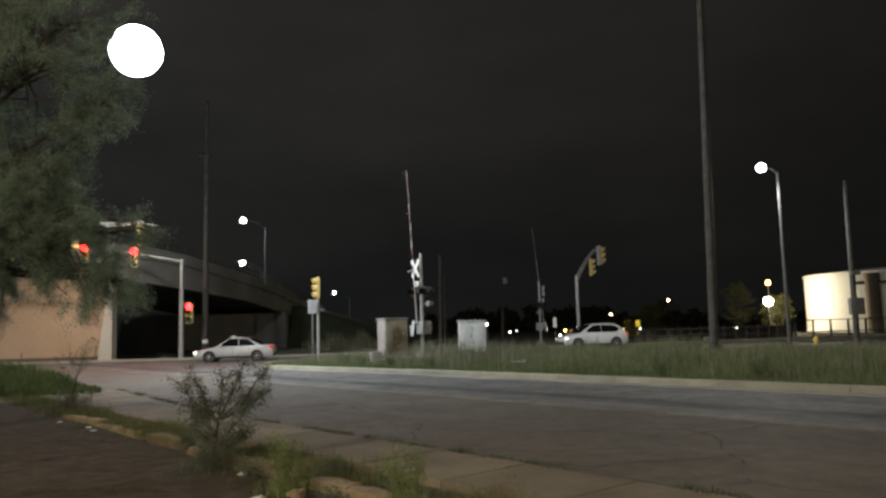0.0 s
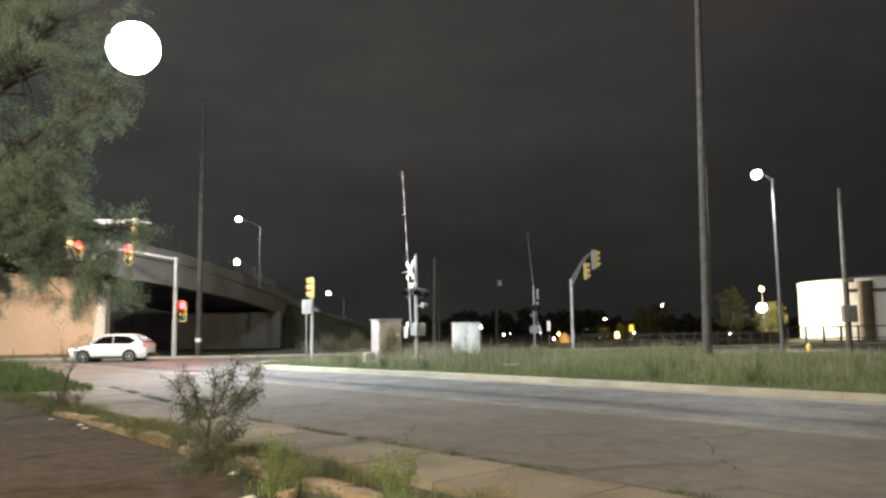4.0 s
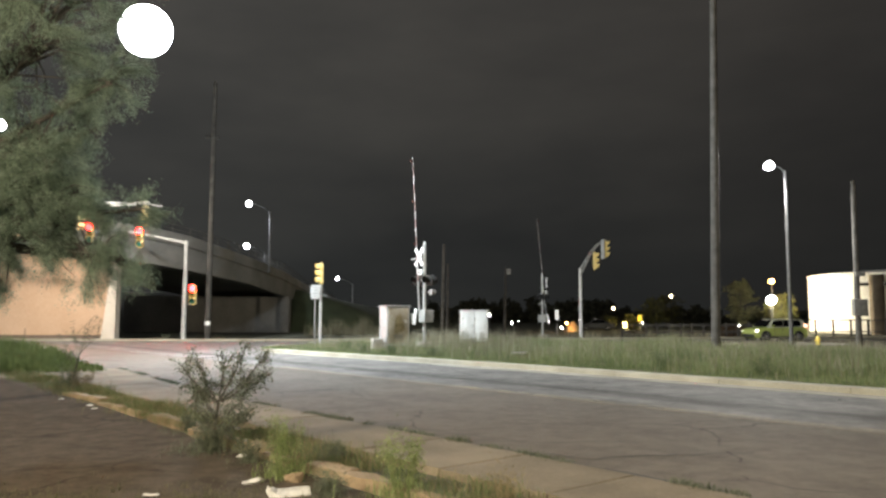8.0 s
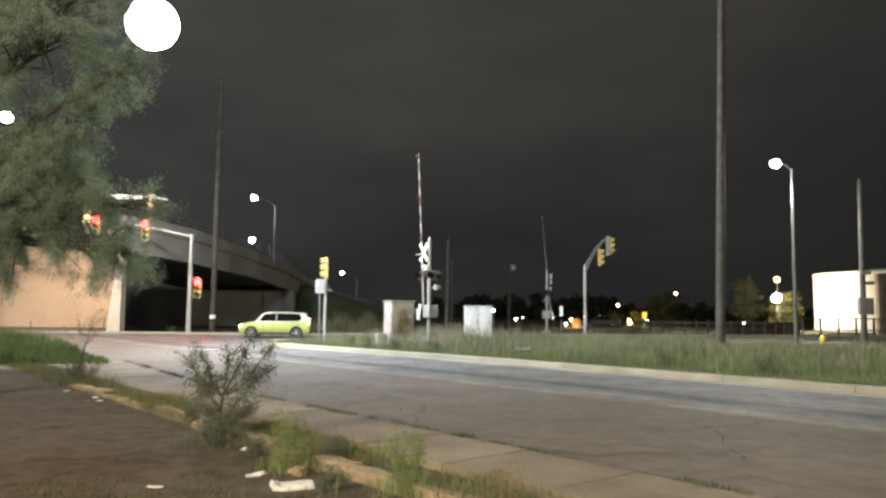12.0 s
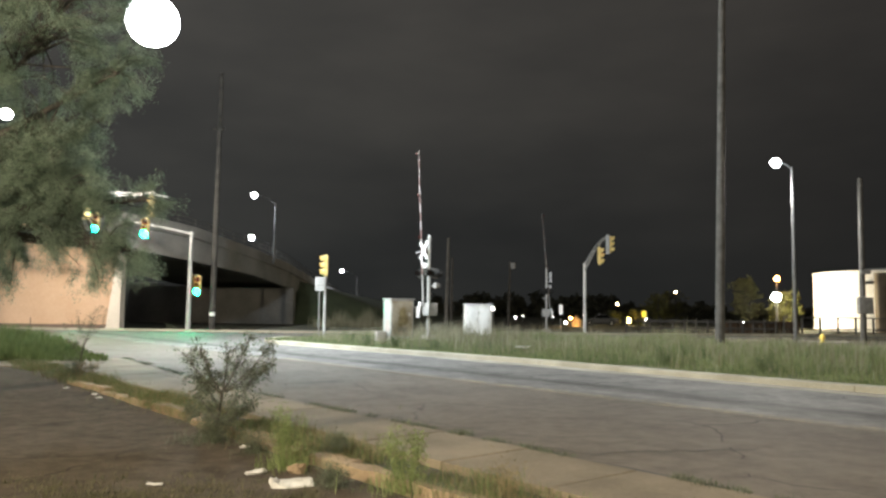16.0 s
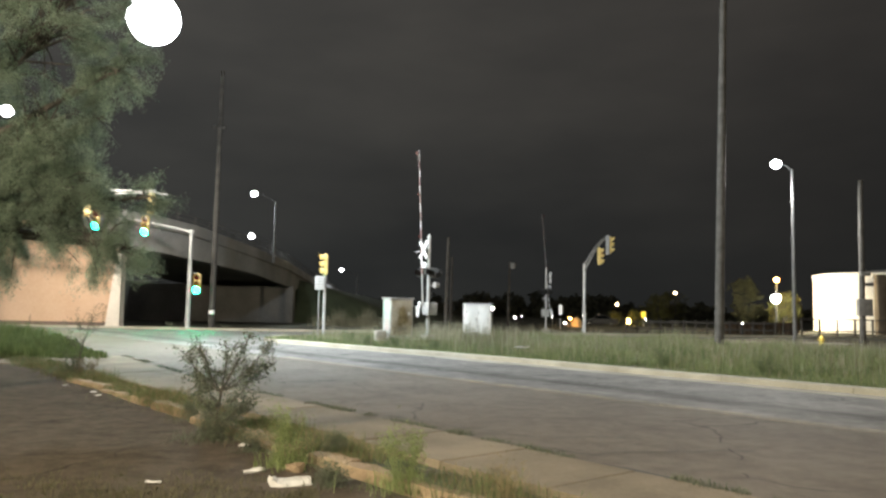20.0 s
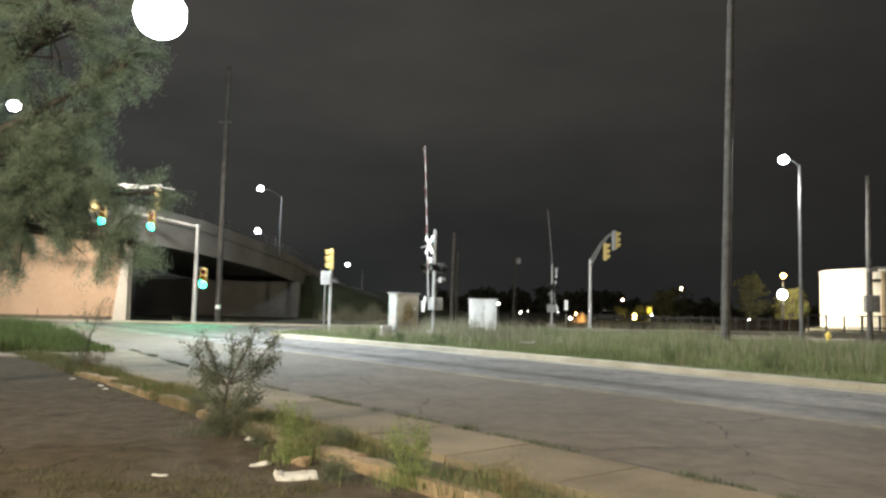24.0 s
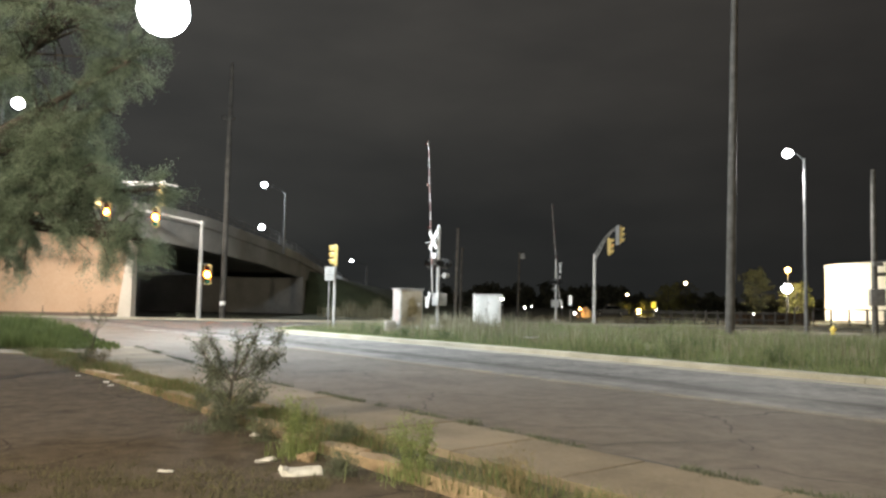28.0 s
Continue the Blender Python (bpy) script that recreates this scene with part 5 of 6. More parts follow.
while len(spots) < 175000:
    u = rs.uniform(-33, 30)
    v = kerb_v(u) + 0.24 + rs.uniform(0, 1) ** 1.7 * 17
    x, y = road_xy(u, v)
    if y > cross_y(x) - CROSS_HALF - 0.35 or x < -8.2:
        continue
    if 18.9 < x < 27 and 37.5 < y < 44.5 and rs.uniform() < 0.94:
        continue
    depth_in = min(v - kerb_v(u) - 0.15, 3.4) / 3.4
    clump = 0.5 + 0.5 * noise.noise((x * 0.55, y * 0.55, 3.1)) + 0.35 * noise.noise((x * 1.9, y * 1.9, 7.7))
    right = min(max((x + 6) / 12, 0), 1)
    big = 0.8 + 0.5 * max(0.0, noise.noise((x * 0.33, y * 0.2, 12.0)))
    if rs.uniform() > 0.25 + clump:
        continue
    tall = (0.07 + (0.29 + 0.06 * right) * depth_in) * (0.3 + 1.25 * max(clump, 0.0)) * big
    if rs.uniform() < (0.3 - 0.18 * right) * depth_in:
        stalks.append((x, y, 0.13))
        stalk_h.append(tall * 1.5 + 0.12 + 0.3 * max(0.0, 1 - abs(x - 0.5) / 4.5))
    else:
        spots.append((x, y, 0.13))
        hs.append(tall)
g = blades("island_grass", spots, hs, GRASS, 22, 0.0065, 0.6)
tagged(g, "tall uneven green and straw grass on the island", "grass", kind="stuff")
g = blades("straw_stalks", stalks, stalk_h, STRAW, 27, 0.006, 0.4)
tagged(g, "thin straw-coloured seed stalks above the grass", "grass", kind="stuff")

# grass on the mound by the lot's far corner, and thin weeds in the strip by the sidewalk
spots, hs = [], []
for k in range(30000):
    x, y = rs.uniform(-20.5, -9.3), rs.uniform(21.4, 27.5)
    across = x * 0.768 + y * 0.64 + 0.4 * noise.noise((x * 0.9, y * 0.9, 1.0))
    if across > 7.0 or rs.uniform() < max(0.0, (x + 11.5) / 2.5):
        continue
    spots.append((x, y, 0.05))
    hs.append(0.2 + 0.08 * math.sin(x * 2) + 0.5 * min(1.0, max(0.0, (-11.2 - x) / 3.0)))
g = blades("mound_grass", spots, hs, LAWN, 23, 0.012)
tagged(g, "lush green grass at the lot's corner", "grass", kind="stuff")
spots, hs = [], []
for k in range(70000):
    u = rs.uniform(-26, 4)
    wild = min(1.0, max(0.0, (-8.0 - u) / 5.0))
    v = 4.62 + rs.normal() * 0.24 + 0.1 * wild
    clump = 0.5 + 0.5 * math.sin(u * 2.3) * math.sin(u * 0.9 + 1)
    clump = max(0.0, clump + 0.7 * noise.noise((u * 2.0, v * 3.0, 5.0)))
    if rs.uniform() > 0.12 + 0.8 * clump:
        continue
    x, y = road_xy(u, v)
    spots.append((x, y, 0.01))
    hs.append(0.05 + 0.12 * clump)
half = len(spots) // 2
g = blades("strip_grass", spots[:half], hs[:half], LAWN, 28, 0.0024, 0.9)
tagged(g, "thin green grass in the strip beside the sidewalk", "grass", kind="stuff")
g = blades("strip_weeds", spots[half:], hs[half:], GRASS_DRY, 24, 0.0024, 0.9)
tagged(g, "thin dry weeds and grass in the strip beside the sidewalk", "grass", kind="stuff")
spots, hs = [], []
for k in range(16000):
    u = rs.uniform(-24, 8)
    if noise.noise((u * 0.9, 0.0, 8.0)) + 0.5 * noise.noise((u * 3.0, 0.0, 2.0)) < 0.0:
        continue
    x, y = road_xy(u, walk_v(u) + 0.02 + rs.normal() * 0.07)
    spots.append((x, y, 0.01))
    hs.append(0.02 + 0.04 * rs.uniform() + 0.09 * max(0.0, noise.noise((u * 1.3, 3.0, 0.0))))
g = blades("kerb_weeds", spots, hs, LEAF_BUSH, 25, 0.0035, 0.9)
tagged(g, "low weeds growing in the joint of sidewalk and road", "grass", kind="stuff")
spots, hs = [], []
for k in range(15000):
    x, y = rs.uniform(-4.8, -1.0), 6.4 + rs.normal() * 0.5
    y += 0.12 * (x + 2.8)
    if rs.uniform() > 0.45 + noise.noise((x * 2.5, y * 2.5, 0.0)):
        continue
    spots.append((x, y, 0.0))
    hs.append(0.02 + 0.035 * rs.uniform())
g = blades("lot_grass", spots, hs, shade("creeping_lot_grass", (0.06, 0.06, 0.03), (0.13, 0.125, 0.065), 1.5, 0.8, bump=0, coord="World", vary=0.5, island=True, leaf=0.25), 26, 0.0025, 1.3)
tagged(g, "short dry grass creeping over the lot asphalt", "grass", kind="stuff")


def shrub(at, h, r, leaves, leaf_mat, size, label, seed, stems=7, upright=0.8, name="shrub"):
    rnd = random.Random(seed)
    t = thing(name, at, label, "shrub", "shrubs and weeds")
    tips = []
    for k in range(stems):
        bm = B()
        a = 2 * math.pi * (k + rnd.random()) / stems
        limbs(bm, (0.03 * math.cos(a), 0.03 * math.sin(a), -0.02), (math.cos(a) * r / h, math.sin(a) * r / h, upright), h * 0.62, 0.011, 2, rnd, tips, 0.45)
        tagged(part("stem", bm, BARK, t), kind="stuff")
    ob = leaf_cloud("foliage", tips, [0.07 * rnd.uniform(0.6, 1.3) for _ in tips], leaves, size, leaf_mat, seed, 0.6)
    ob.parent = t
    return t



def kerb_shrub():
    """An open woody shrub: one low limb to one side, two that rise to the other."""
    rnd = random.Random(31)
    t = thing("shrub", (-2.70, 9.5, 0.0), "woody grey-green shrub growing from the broken kerb", "shrub", "shrubs and weeds")
    fork = Vector((0.02, 0, 0.55))
    ends = [((-0.46, 0.05, 1.0), 0.016), ((-0.25, -0.1, 1.08), 0.012), ((0.06, 0.1, 1.06), 0.012), ((0.36, -0.05, 1.27), 0.016), ((0.6, 0.05, 1.14), 0.012), ((0.42, -0.1, 0.86), 0.01), ((-0.3, 0.0, 0.74), 0.009), ((0.62, 0.05, 0.88), 0.008)]
    low_ends = [((0.36, -0.08, 0.62), 0.2), ((-0.3, 0.05, 0.5), 0.15), ((0.3, 0.1, 0.4), 0.1), ((-0.14, -0.1, 0.62), 0.3), ((0.5, 0.0, 0.5), 0.12)]
    bm = B()
    tube(bm, [(0, 0, -0.05), (-0.02, 0, 0.2), (0.0, 0.01, 0.4), fork], [0.026, 0.022, 0.019, 0.017], 8)
    part("stem", bm, BARK, t)
    twigs = []
    for e, r in ends:
        e = Vector(e)
        bm = B()
        mid = fork.lerp(e, 0.5) + Vector((0, 0, -0.05))
        pts = [fork, fork.lerp(mid, 0.6), mid, mid.lerp(e, 0.5) + Vector((rnd.uniform(-0.03, 0.03), 0, 0.01)), e]
        tube(bm, pts, [r, r * 0.85, r * 0.65, r * 0.45, r * 0.2], 6)
        for k in range(15):
            f = rnd.uniform(0.35, 1.0)
            q = pts[int(f * 3.99)].lerp(pts[int(f * 3.99) + 1], f * 3.99 % 1)
            w = ((e - fork).normalized() * 0.6 + Vector((rnd.gauss(0, 0.6), rnd.gauss(0, 0.6), rnd.gauss(0.25, 0.5)))).normalized()
            reach = rnd.uniform(0.1, 0.26)
            tube(bm, [q, q + w * reach], [0.004, 0.0015], 5)
            twigs.append((tuple(q), tuple(w), reach))
        tagged(part("branch", bm, BARK, t), kind="stuff")
    for e, z in low_ends:
        e, q0 = Vector(e), Vector((0, 0, z))
        bm = B()
        mid = q0.lerp(e, 0.5) + Vector((0, 0, 0.04))
        tube(bm, [q0, mid, e], [0.008, 0.006, 0.002], 6)
        for k in range(12):
            q = q0.lerp(mid, rnd.uniform(0.3, 1.0)) if k % 2 else mid.lerp(e, rnd.uniform(0, 1.0))
            w = ((e - q0).normalized() * 0.6 + Vector((rnd.gauss(0, 0.6), rnd.gauss(0, 0.6), rnd.gauss(0.2, 0.5)))).normalized()
            twigs.append((tuple(q), tuple(w), rnd.uniform(0.1, 0.24)))
        tagged(part("branch", bm, BARK, t), kind="stuff")
    ob = crown_leaf_mesh("foliage", twigs, 42, 0.03, 0.0075, LEAF_BUSH, 33, (np.zeros(3),))
    ob.parent = t
    tagged(ob, kind="stuff")


kerb_shrub()
shrub((-8.45, 17.9, 0.0), 1.35, 0.4, 600, LEAF_BUSH, 0.025, "tall bare weed with few leaves by the sidewalk", 32, 2, 1.1, "weed")


def weed(at, h, r, n, material, label, seed, stems=9):
    """A tuft: upright stems with narrow leaves set along them, and grass at its foot."""
    rs = np.random.RandomState(seed)
    rnd = random.Random(seed)
    t = thing("weed", at, label, "weed", "shrubs and weeds")
    twigs = []
    for k in range(stems):
        bm = B()
        a, rr, hh = rnd.uniform(0, 6.3), r * rnd.uniform(0.05, 0.55), h * rnd.uniform(0.55, 1.0)
        foot = Vector((math.cos(a) * rr * 0.35, math.sin(a) * rr * 0.35, -0.01))
        top = Vector((math.cos(a) * rr, math.sin(a) * rr, hh))
        mid = foot.lerp(top, 0.55) + Vector((rnd.uniform(-0.02, 0.02), rnd.uniform(-0.02, 0.02), 0.02))
        tube(bm, [foot, mid, top], [0.006, 0.004, 0.0015], 5)
        part("stem", bm, material, t)
        for j in range(14):
            f = rnd.uniform(0.1, 1.0)
            q = foot.lerp(mid, f * 2) if f < 0.5 else mid.lerp(top, f * 2 - 1)
            w = Vector((rnd.gauss(0, 1), rnd.gauss(0, 1), rnd.uniform(0.1, 1.2))).normalized()
            twigs.append((tuple(q), tuple(w), 0.05 + 0.06 * rnd.random()))
    ob = crown_leaf_mesh("foliage", twigs, max(3, n // len(twigs)), 0.055, 0.0032, material, seed, (np.zeros(3),))
    ob.parent = t
    tagged(ob, kind="stuff")
    pts = [(rs.normal() * r * 0.45, rs.normal() * r * 0.45, 0) for _ in range(n // 6)]
    ob = blades("tuft", pts, [h * rs.uniform(0.12, 0.4) for _ in pts], material, seed, 0.0026, 0.9)
    ob.parent = t
    tagged(ob, kind="stuff")
    return t


weed((-1.52, 7.85, 0.0), 0.62, 0.34, 1500, LEAF_FRESH, "tuft of fresh green weeds in the strip", 41, 10)
weed((-0.32, 6.95, 0.0), 0.58, 0.4, 1700, LEAF_FRESH, "tuft of fresh green weeds in the strip", 42, 11)
weed((-1.15, 8.35, 0.0), 0.3, 0.4, 900, LEAF_BUSH, "low grey-green weeds beside the sidewalk", 46, 9)
weed((-0.98, 7.0, 0.0), 0.2, 0.25, 900, LEAF_BUSH, "low dark weed by the old kerb", 43)
weed((0.55, 6.45, 0.0), 0.36, 0.3, 400, GRASS_DRY, "thin dry weeds by the sidewalk", 44)
weed((-2.05, 8.6, 0.0), 0.2, 0.3, 900, LEAF_BUSH, "low dark weed by the old kerb", 45)
weed((-2.72, 9.3, 0.0), 0.36, 0.5, 2600, LEAF_BUSH, "dense dark weeds at the foot of the shrub", 47, 16)
weed((-3.5, 10.9, 0.0), 0.25, 0.4, 900, LEAF_BUSH, "low dark weeds in the strip", 48)
weed((-7.6, 16.6, 0.0), 0.45, 0.6, 1500, GRASS_DRY, "dry yellow-green weeds at the lot's corner", 49, 12)
weed((-8.4, 17.6, 0.0), 0.5, 0.6, 1500, LEAF_BUSH, "dry green weeds at the lot's corner", 50, 12)

for k, (u, v, h) in enumerate(((-25.6, 17.5, 0.5), (-24.0, 17.6, 0.45), (-27.6, 17.9, 0.5), (-21.9, 18.0, 0.35), (-9.5, 18.3, 0.5), (-6.0, 18.4, 0.55), (-12.5, 18.6, 0.5))):
    q = road(u, v)
    weed((q.x, q.y, 0.14), h, 0.75, 1500, CLUMP, "rounded green weed clump near the island's kerb", 70 + k, 14)

weed((-17.7, 50.3, 0.0), 0.5, 1.4, 1200, LEAF_BUSH, "grey-green weeds at the foot of the signal mast", 90, 16)
weed((-14.2, 50.9, 0.0), 0.4, 1.0, 800, LEAF_BUSH, "grey-green weeds beside the utility pole", 91, 12)
bm = B()
tube(bm, [(0, 0, 0), (0, 0, 0.75)], [0.03, 0.02], 6)
solid("marker_stake", bm, WOOD_DARK, "thin dark stake in front of the beige wall", "marker stake", at=(-27.4, 51.3, 0.0))

for x, y, w, rz in ((-13.2, 26.9, 0.9, -20), (-12.5, 26.3, 0.8, -38), (-11.9, 25.6, 0.9, -46)):
    bm = B()
    box(bm, (0, 0, 0.05), (w, 0.4, 0.2), 0.05)
    solid("kerb_stone", bm, CONCRETE, "pale broken kerb stone at the grassy corner", "kerb stone", "kerb stones", at=(x, y, 0.0), rz=rz)

# litter
def scrap(at, w, d, h, rz, material, label, name, seed):
    rnd = random.Random(seed)
    bm = B()
    nx, ny = 6, 4
    grid = [[bm.verts.new(((i / nx - 0.5) * w * (1 + 0.1 * math.sin(j * 2 + seed)), (j / ny - 0.5) * d * (1 + 0.12 * math.sin(i + seed)), 0.012 + h * (0.5 + 0.7 * noise.noise((i * 0.45 + seed, j * 0.6, seed * 1.7))))) for j in range(ny + 1)] for i in range(nx + 1)]
    faces = []
    for i in range(nx):
        for j in range(ny):
            faces.append(bm.faces.new((grid[i][j], grid[i + 1][j], grid[i + 1][j + 1], grid[i][j + 1])))
    r = bmesh.ops.extrude_face_region(bm, geom=faces)
    bmesh.ops.translate(bm, vec=(0, 0, -0.012), verts=[v for v in r["geom"] if isinstance(v, bmesh.types.BMVert)])
    return solid(name, bm, material, label, "litter", "litter", at=at, rz=rz)


def crumpled_bag(at, w, d, h, rz, material, label, name, seed):
    """A crushed paper bag: a flattened lump with sharp folds."""
    bm = B()
    bmesh.ops.create_icosphere(bm, subdivisions=2, radius=0.5)
    rnd = random.Random(seed)
    for v in bm.verts:
        q = v.co.copy()
        k = 0.62 + 0.38 * 0.5 / (max(abs(q.x), abs(q.y)) + 0.05)
        taper = 0.75 + 0.5 * q.x
        lift = max(0.0, 0.45 + q.z * 1.1) * taper
        v.co = Vector((q.x * k * w + rnd.uniform(-1, 1) * 0.06 * w, (q.y * k * taper + 0.12 * q.x) * d + rnd.uniform(-1, 1) * 0.1 * d, max(0.0, lift + rnd.uniform(-0.22, 0.22)) * h if q.z > -0.25 else 0.0))
    ob = solid(name, bm, material, label, "litter", "litter", at=at, rz=rz)
    for p in ob.data.polygons:
        p.use_smooth = False
    return ob


def flattened_bag(at, w, d, rz):
    """A flattened paper bag: creased panels, one end crushed and raised."""
    bm = B()
    nx, ny = 12, 7
    grid = []
    for i in range(nx + 1):
        fx = i / nx
        row = []
        for j in range(ny + 1):
            fy = j / ny
            crush = max(0.0, 0.3 - fx) / 0.3
            z = 0.015 + 0.03 * (1 - abs(2 * fy - 1.0)) * (0.4 + 0.6 * fx) + (0.05 * crush + 0.008) * noise.noise((i * 1.7, j * 1.9, 4.4)) + 0.03 * crush
            row.append(bm.verts.new(((fx - 0.5) * w + 0.02 * noise.noise((i * 0.9, j * 0.8, 1.0)), (fy - 0.5) * d * (1 - 0.35 * crush) + 0.04 * fx, max(z, 0.006))))
        grid.append(row)
    faces = [bm.faces.new((grid[i][j], grid[i + 1][j], grid[i + 1][j + 1], grid[i][j + 1])) for i in range(nx) for j in range(ny)]
    out = bmesh.ops.extrude_face_region(bm, geom=faces)
    for v in out["geom"]:
        if isinstance(v, bmesh.types.BMVert):
            v.co.z = 0.0
    ob = solid("paper_bag", bm, PAPER, "flattened dirty white paper bag on the lot", "litter", "litter", at=at, rz=rz)
    for p in ob.data.polygons:
        p.use_smooth = False


flattened_bag((-1.35, 7.12, 0.0), 0.37, 0.33, 19)
crumpled_bag((-1.78, 7.55, 0.0), 0.22, 0.1, 0.05, 25, PAPER, "small crumpled paper scrap", "paper_scrap", 2)
crumpled_bag((-1.4, 7.6, 0.0), 0.2, 0.14, 0.12, -20, CONCRETE_TAN, "broken piece of tan concrete", "concrete_piece", 3)
scrap((-2.2, 8.78, 0.0), 0.1, 0.08, 0.06, 50, PAPER, "small white scrap near the shrub", "paper_scrap", 4)
scrap((-2.55, 7.0, 0.0), 0.13, 0.06, 0.02, 5, PAPER, "small white scrap on the lot", "paper_scrap", 5)
for k, (x, y) in enumerate(((-6.2, 13.9), (-5.9, 13.4), (-7.2, 14.9))):
    scrap((x, y, 0.0), 0.09, 0.06, 0.02, 40 * k, PAPER, "tiny white litter on the lot", "paper_scrap", 6 + k)
scrap((2.8, 26.8, 0.3), 0.5, 0.25, 0.08, 20, PAPER, "pale litter in the grass by the kerb", "paper_scrap", 12)
scrap((-5.85, 33.3, 0.0), 0.3, 0.16, 0.06, 20, PAPER, "pale litter by the island's kerb", "paper_scrap", 13)


# ---- cars: x ahead, y to the left ----
def body_shell(stations):
    """Rings along the car: x, half width, sill height, top height, crown."""
    bm = B()
    rings = []
    for x, w, lo, hi in stations:
        d = hi - lo
        half = [(0.86 * w, lo), (0.97 * w, lo + 0.16 * d), (w, lo + 0.45 * d), (0.985 * w, lo + 0.75 * d), (0.93 * w, hi - 0.05 * d), (0.78 * w, hi), (0.4 * w, hi + 0.018)]
        rings.append([(x, y, z) for y, z in half] + [(x, -y, z) for y, z in reversed(half)])
    return loft(bm, rings)


def strip(bm, pts, push):
    """A thin glass pane with the given corners, pushed out along push."""
    p = Vector(push)
    a = [bm.verts.new(Vector(q)) for q in pts]
    b = [bm.verts.new(Vector(q) + p) for q in pts]
    n = len(a)
    bm.faces.new(a[::-1])
    bm.faces.new(b)
    for k in range(n):
        bm.faces.new((a[k], a[(k + 1) % n], b[(k + 1) % n], b[k]))


def car(name, label, paint, L, W, H, belt, clear, hood_x, nose_z, hood_z, ws_base, roof_f, roof_r, rear_base, deck_z, tail_z, wheel_r, axle_f, axle_r, windows, hot_tail=False, roof_bar=False, big_tail=False, roof_paint=None):
    """A car from its side profile; all x are from the middle, ahead positive."""
    c = thing(name, (0, 0, 0), label, "car", "cars")
    w = W / 2
    f, r = L / 2, -L / 2
    stations = [(f, w * 0.72, clear + 0.12, nose_z - 0.1), (f - 0.06, w * 0.86, clear + 0.03, nose_z), (f - 0.25, w * 0.95, clear, nose_z + 0.04), (hood_x, w * 0.985, clear, hood_z), (ws_base, w, clear, belt - 0.02),
                (0.0, w, clear, belt), (rear_base + 0.35, w, clear, belt + 0.02), (rear_base, w * 0.99, clear, deck_z), (r + 0.2, w * 0.95, clear + 0.04, tail_z), (r + 0.05, w * 0.88, clear + 0.08, tail_z - 0.03), (r, w * 0.76, clear + 0.16, tail_z - 0.14)]
    part("body", body_shell(stations), paint, c)
    bm = B()
    rings = []
    for x, lo, hi, k in ((ws_base + 0.12, belt - 0.06, belt - 0.03, 0.86), (roof_f + 0.1, belt - 0.05, H - 0.1, 0.8), (roof_f - 0.15, belt - 0.05, H - 0.02, 0.79), ((roof_f + roof_r) / 2, belt - 0.05, H, 0.79), (roof_r + 0.1, belt - 0.05, H - 0.04, 0.78), (roof_r - 0.05, belt - 0.05, H - 0.1, 0.77), (rear_base - 0.08, deck_z - 0.08, deck_z - 0.03, 0.8)):
        half = [(0.93 * w, lo), ((0.93 * 0.45 + k * 0.55) * w, lo + (hi - lo) * 0.55), (k * w, hi - 0.05 * (hi - lo)), (k * w * 0.86, hi), (k * w * 0.4, hi + 0.012)]
        rings.append([(x, y, z) for y, z in half] + [(x, -y, z) for y, z in reversed(half)])
    loft(bm, rings)
    part("cabin", bm, roof_paint or paint, c)

    def side(z):
        t = (z - belt + 0.05) / (H - belt)
        return (0.93 + (0.79 - 0.93) * min(max(t, 0), 1)) * w + 0.004

    for sy in (1, -1):
        for pts in windows:
            bm = B()
            strip(bm, [(x, sy * side(z), z) for x, z in pts], (0, sy * 0.012, 0))
            part("side_window", bm, GLASS, c, "dark tinted side window")
        bm = B()
        box(bm, (ws_base - 0.18, sy * (w + 0.09), belt + 0.06), (0.14, 0.2, 0.14), 0.04)
        part("mirror", bm, paint, c)
        for x in (0.05, -0.85):
            bm = B()
            box(bm, (x - 0.1, sy * (w + 0.004), belt - 0.14), (0.2, 0.03, 0.035), 0.01)
            part("door_handle", bm, paint, c)
        for x in (ws_base - 0.35, 0.02, rear_base + 0.62):
            bm = B()
            box(bm, (x, sy * (w - 0.004), (belt + clear) / 2 + 0.04), (0.012, 0.012, (belt - clear) * 0.72))
            part("door_seam", bm, TRIM_DARK, c)
        bm = B()
        box(bm, (0, sy * (w - 0.03), clear + 0.05), (axle_f - axle_r - wheel_r * 2.3, 0.08, 0.12), 0.02)
        part("sill", bm, TRIM_DARK, c)
        bm = B()
        box(bm, (f - 0.2, sy * w * 0.72, nose_z - 0.1), (0.22, 0.34, 0.13), 0.04, m=pose(0, 0, 0, 0, 0, -sy * 22).to_3x3().to_4x4())
        part("headlight", bm, HEADLIGHT, c, "lit headlight")
        th = 0.42 if big_tail else 0.18
        bm = B()
        box(bm, (r + 0.16, sy * w * 0.8, tail_z - 0.12 + (th / 2 - 0.1)), (0.26, 0.22, th), 0.04)
        part("tail_light", bm, TAIL_HOT if hot_tail else TAIL, c, "lit tail light")
        for ax in (axle_f, axle_r):
            bm = B()
            tube(bm, [(ax, sy * (w - 0.3), wheel_r), (ax, sy * (w + 0.004), wheel_r)], wheel_r * 1.14, 24)
            part("wheel_arch", bm, TRIM_DARK, c)
    for x0, z0, x1, z1, nm in ((ws_base + 0.1, belt + 0.0, roof_f + 0.02, H - 0.07, "windscreen"), (rear_base - 0.06, deck_z + 0.02, roof_r - 0.06, H - 0.1, "rear_window")):
        bm = B()
        k0, k1 = 0.84 * w, 0.7 * w
        out = 0.02 if x0 > 0 else -0.02
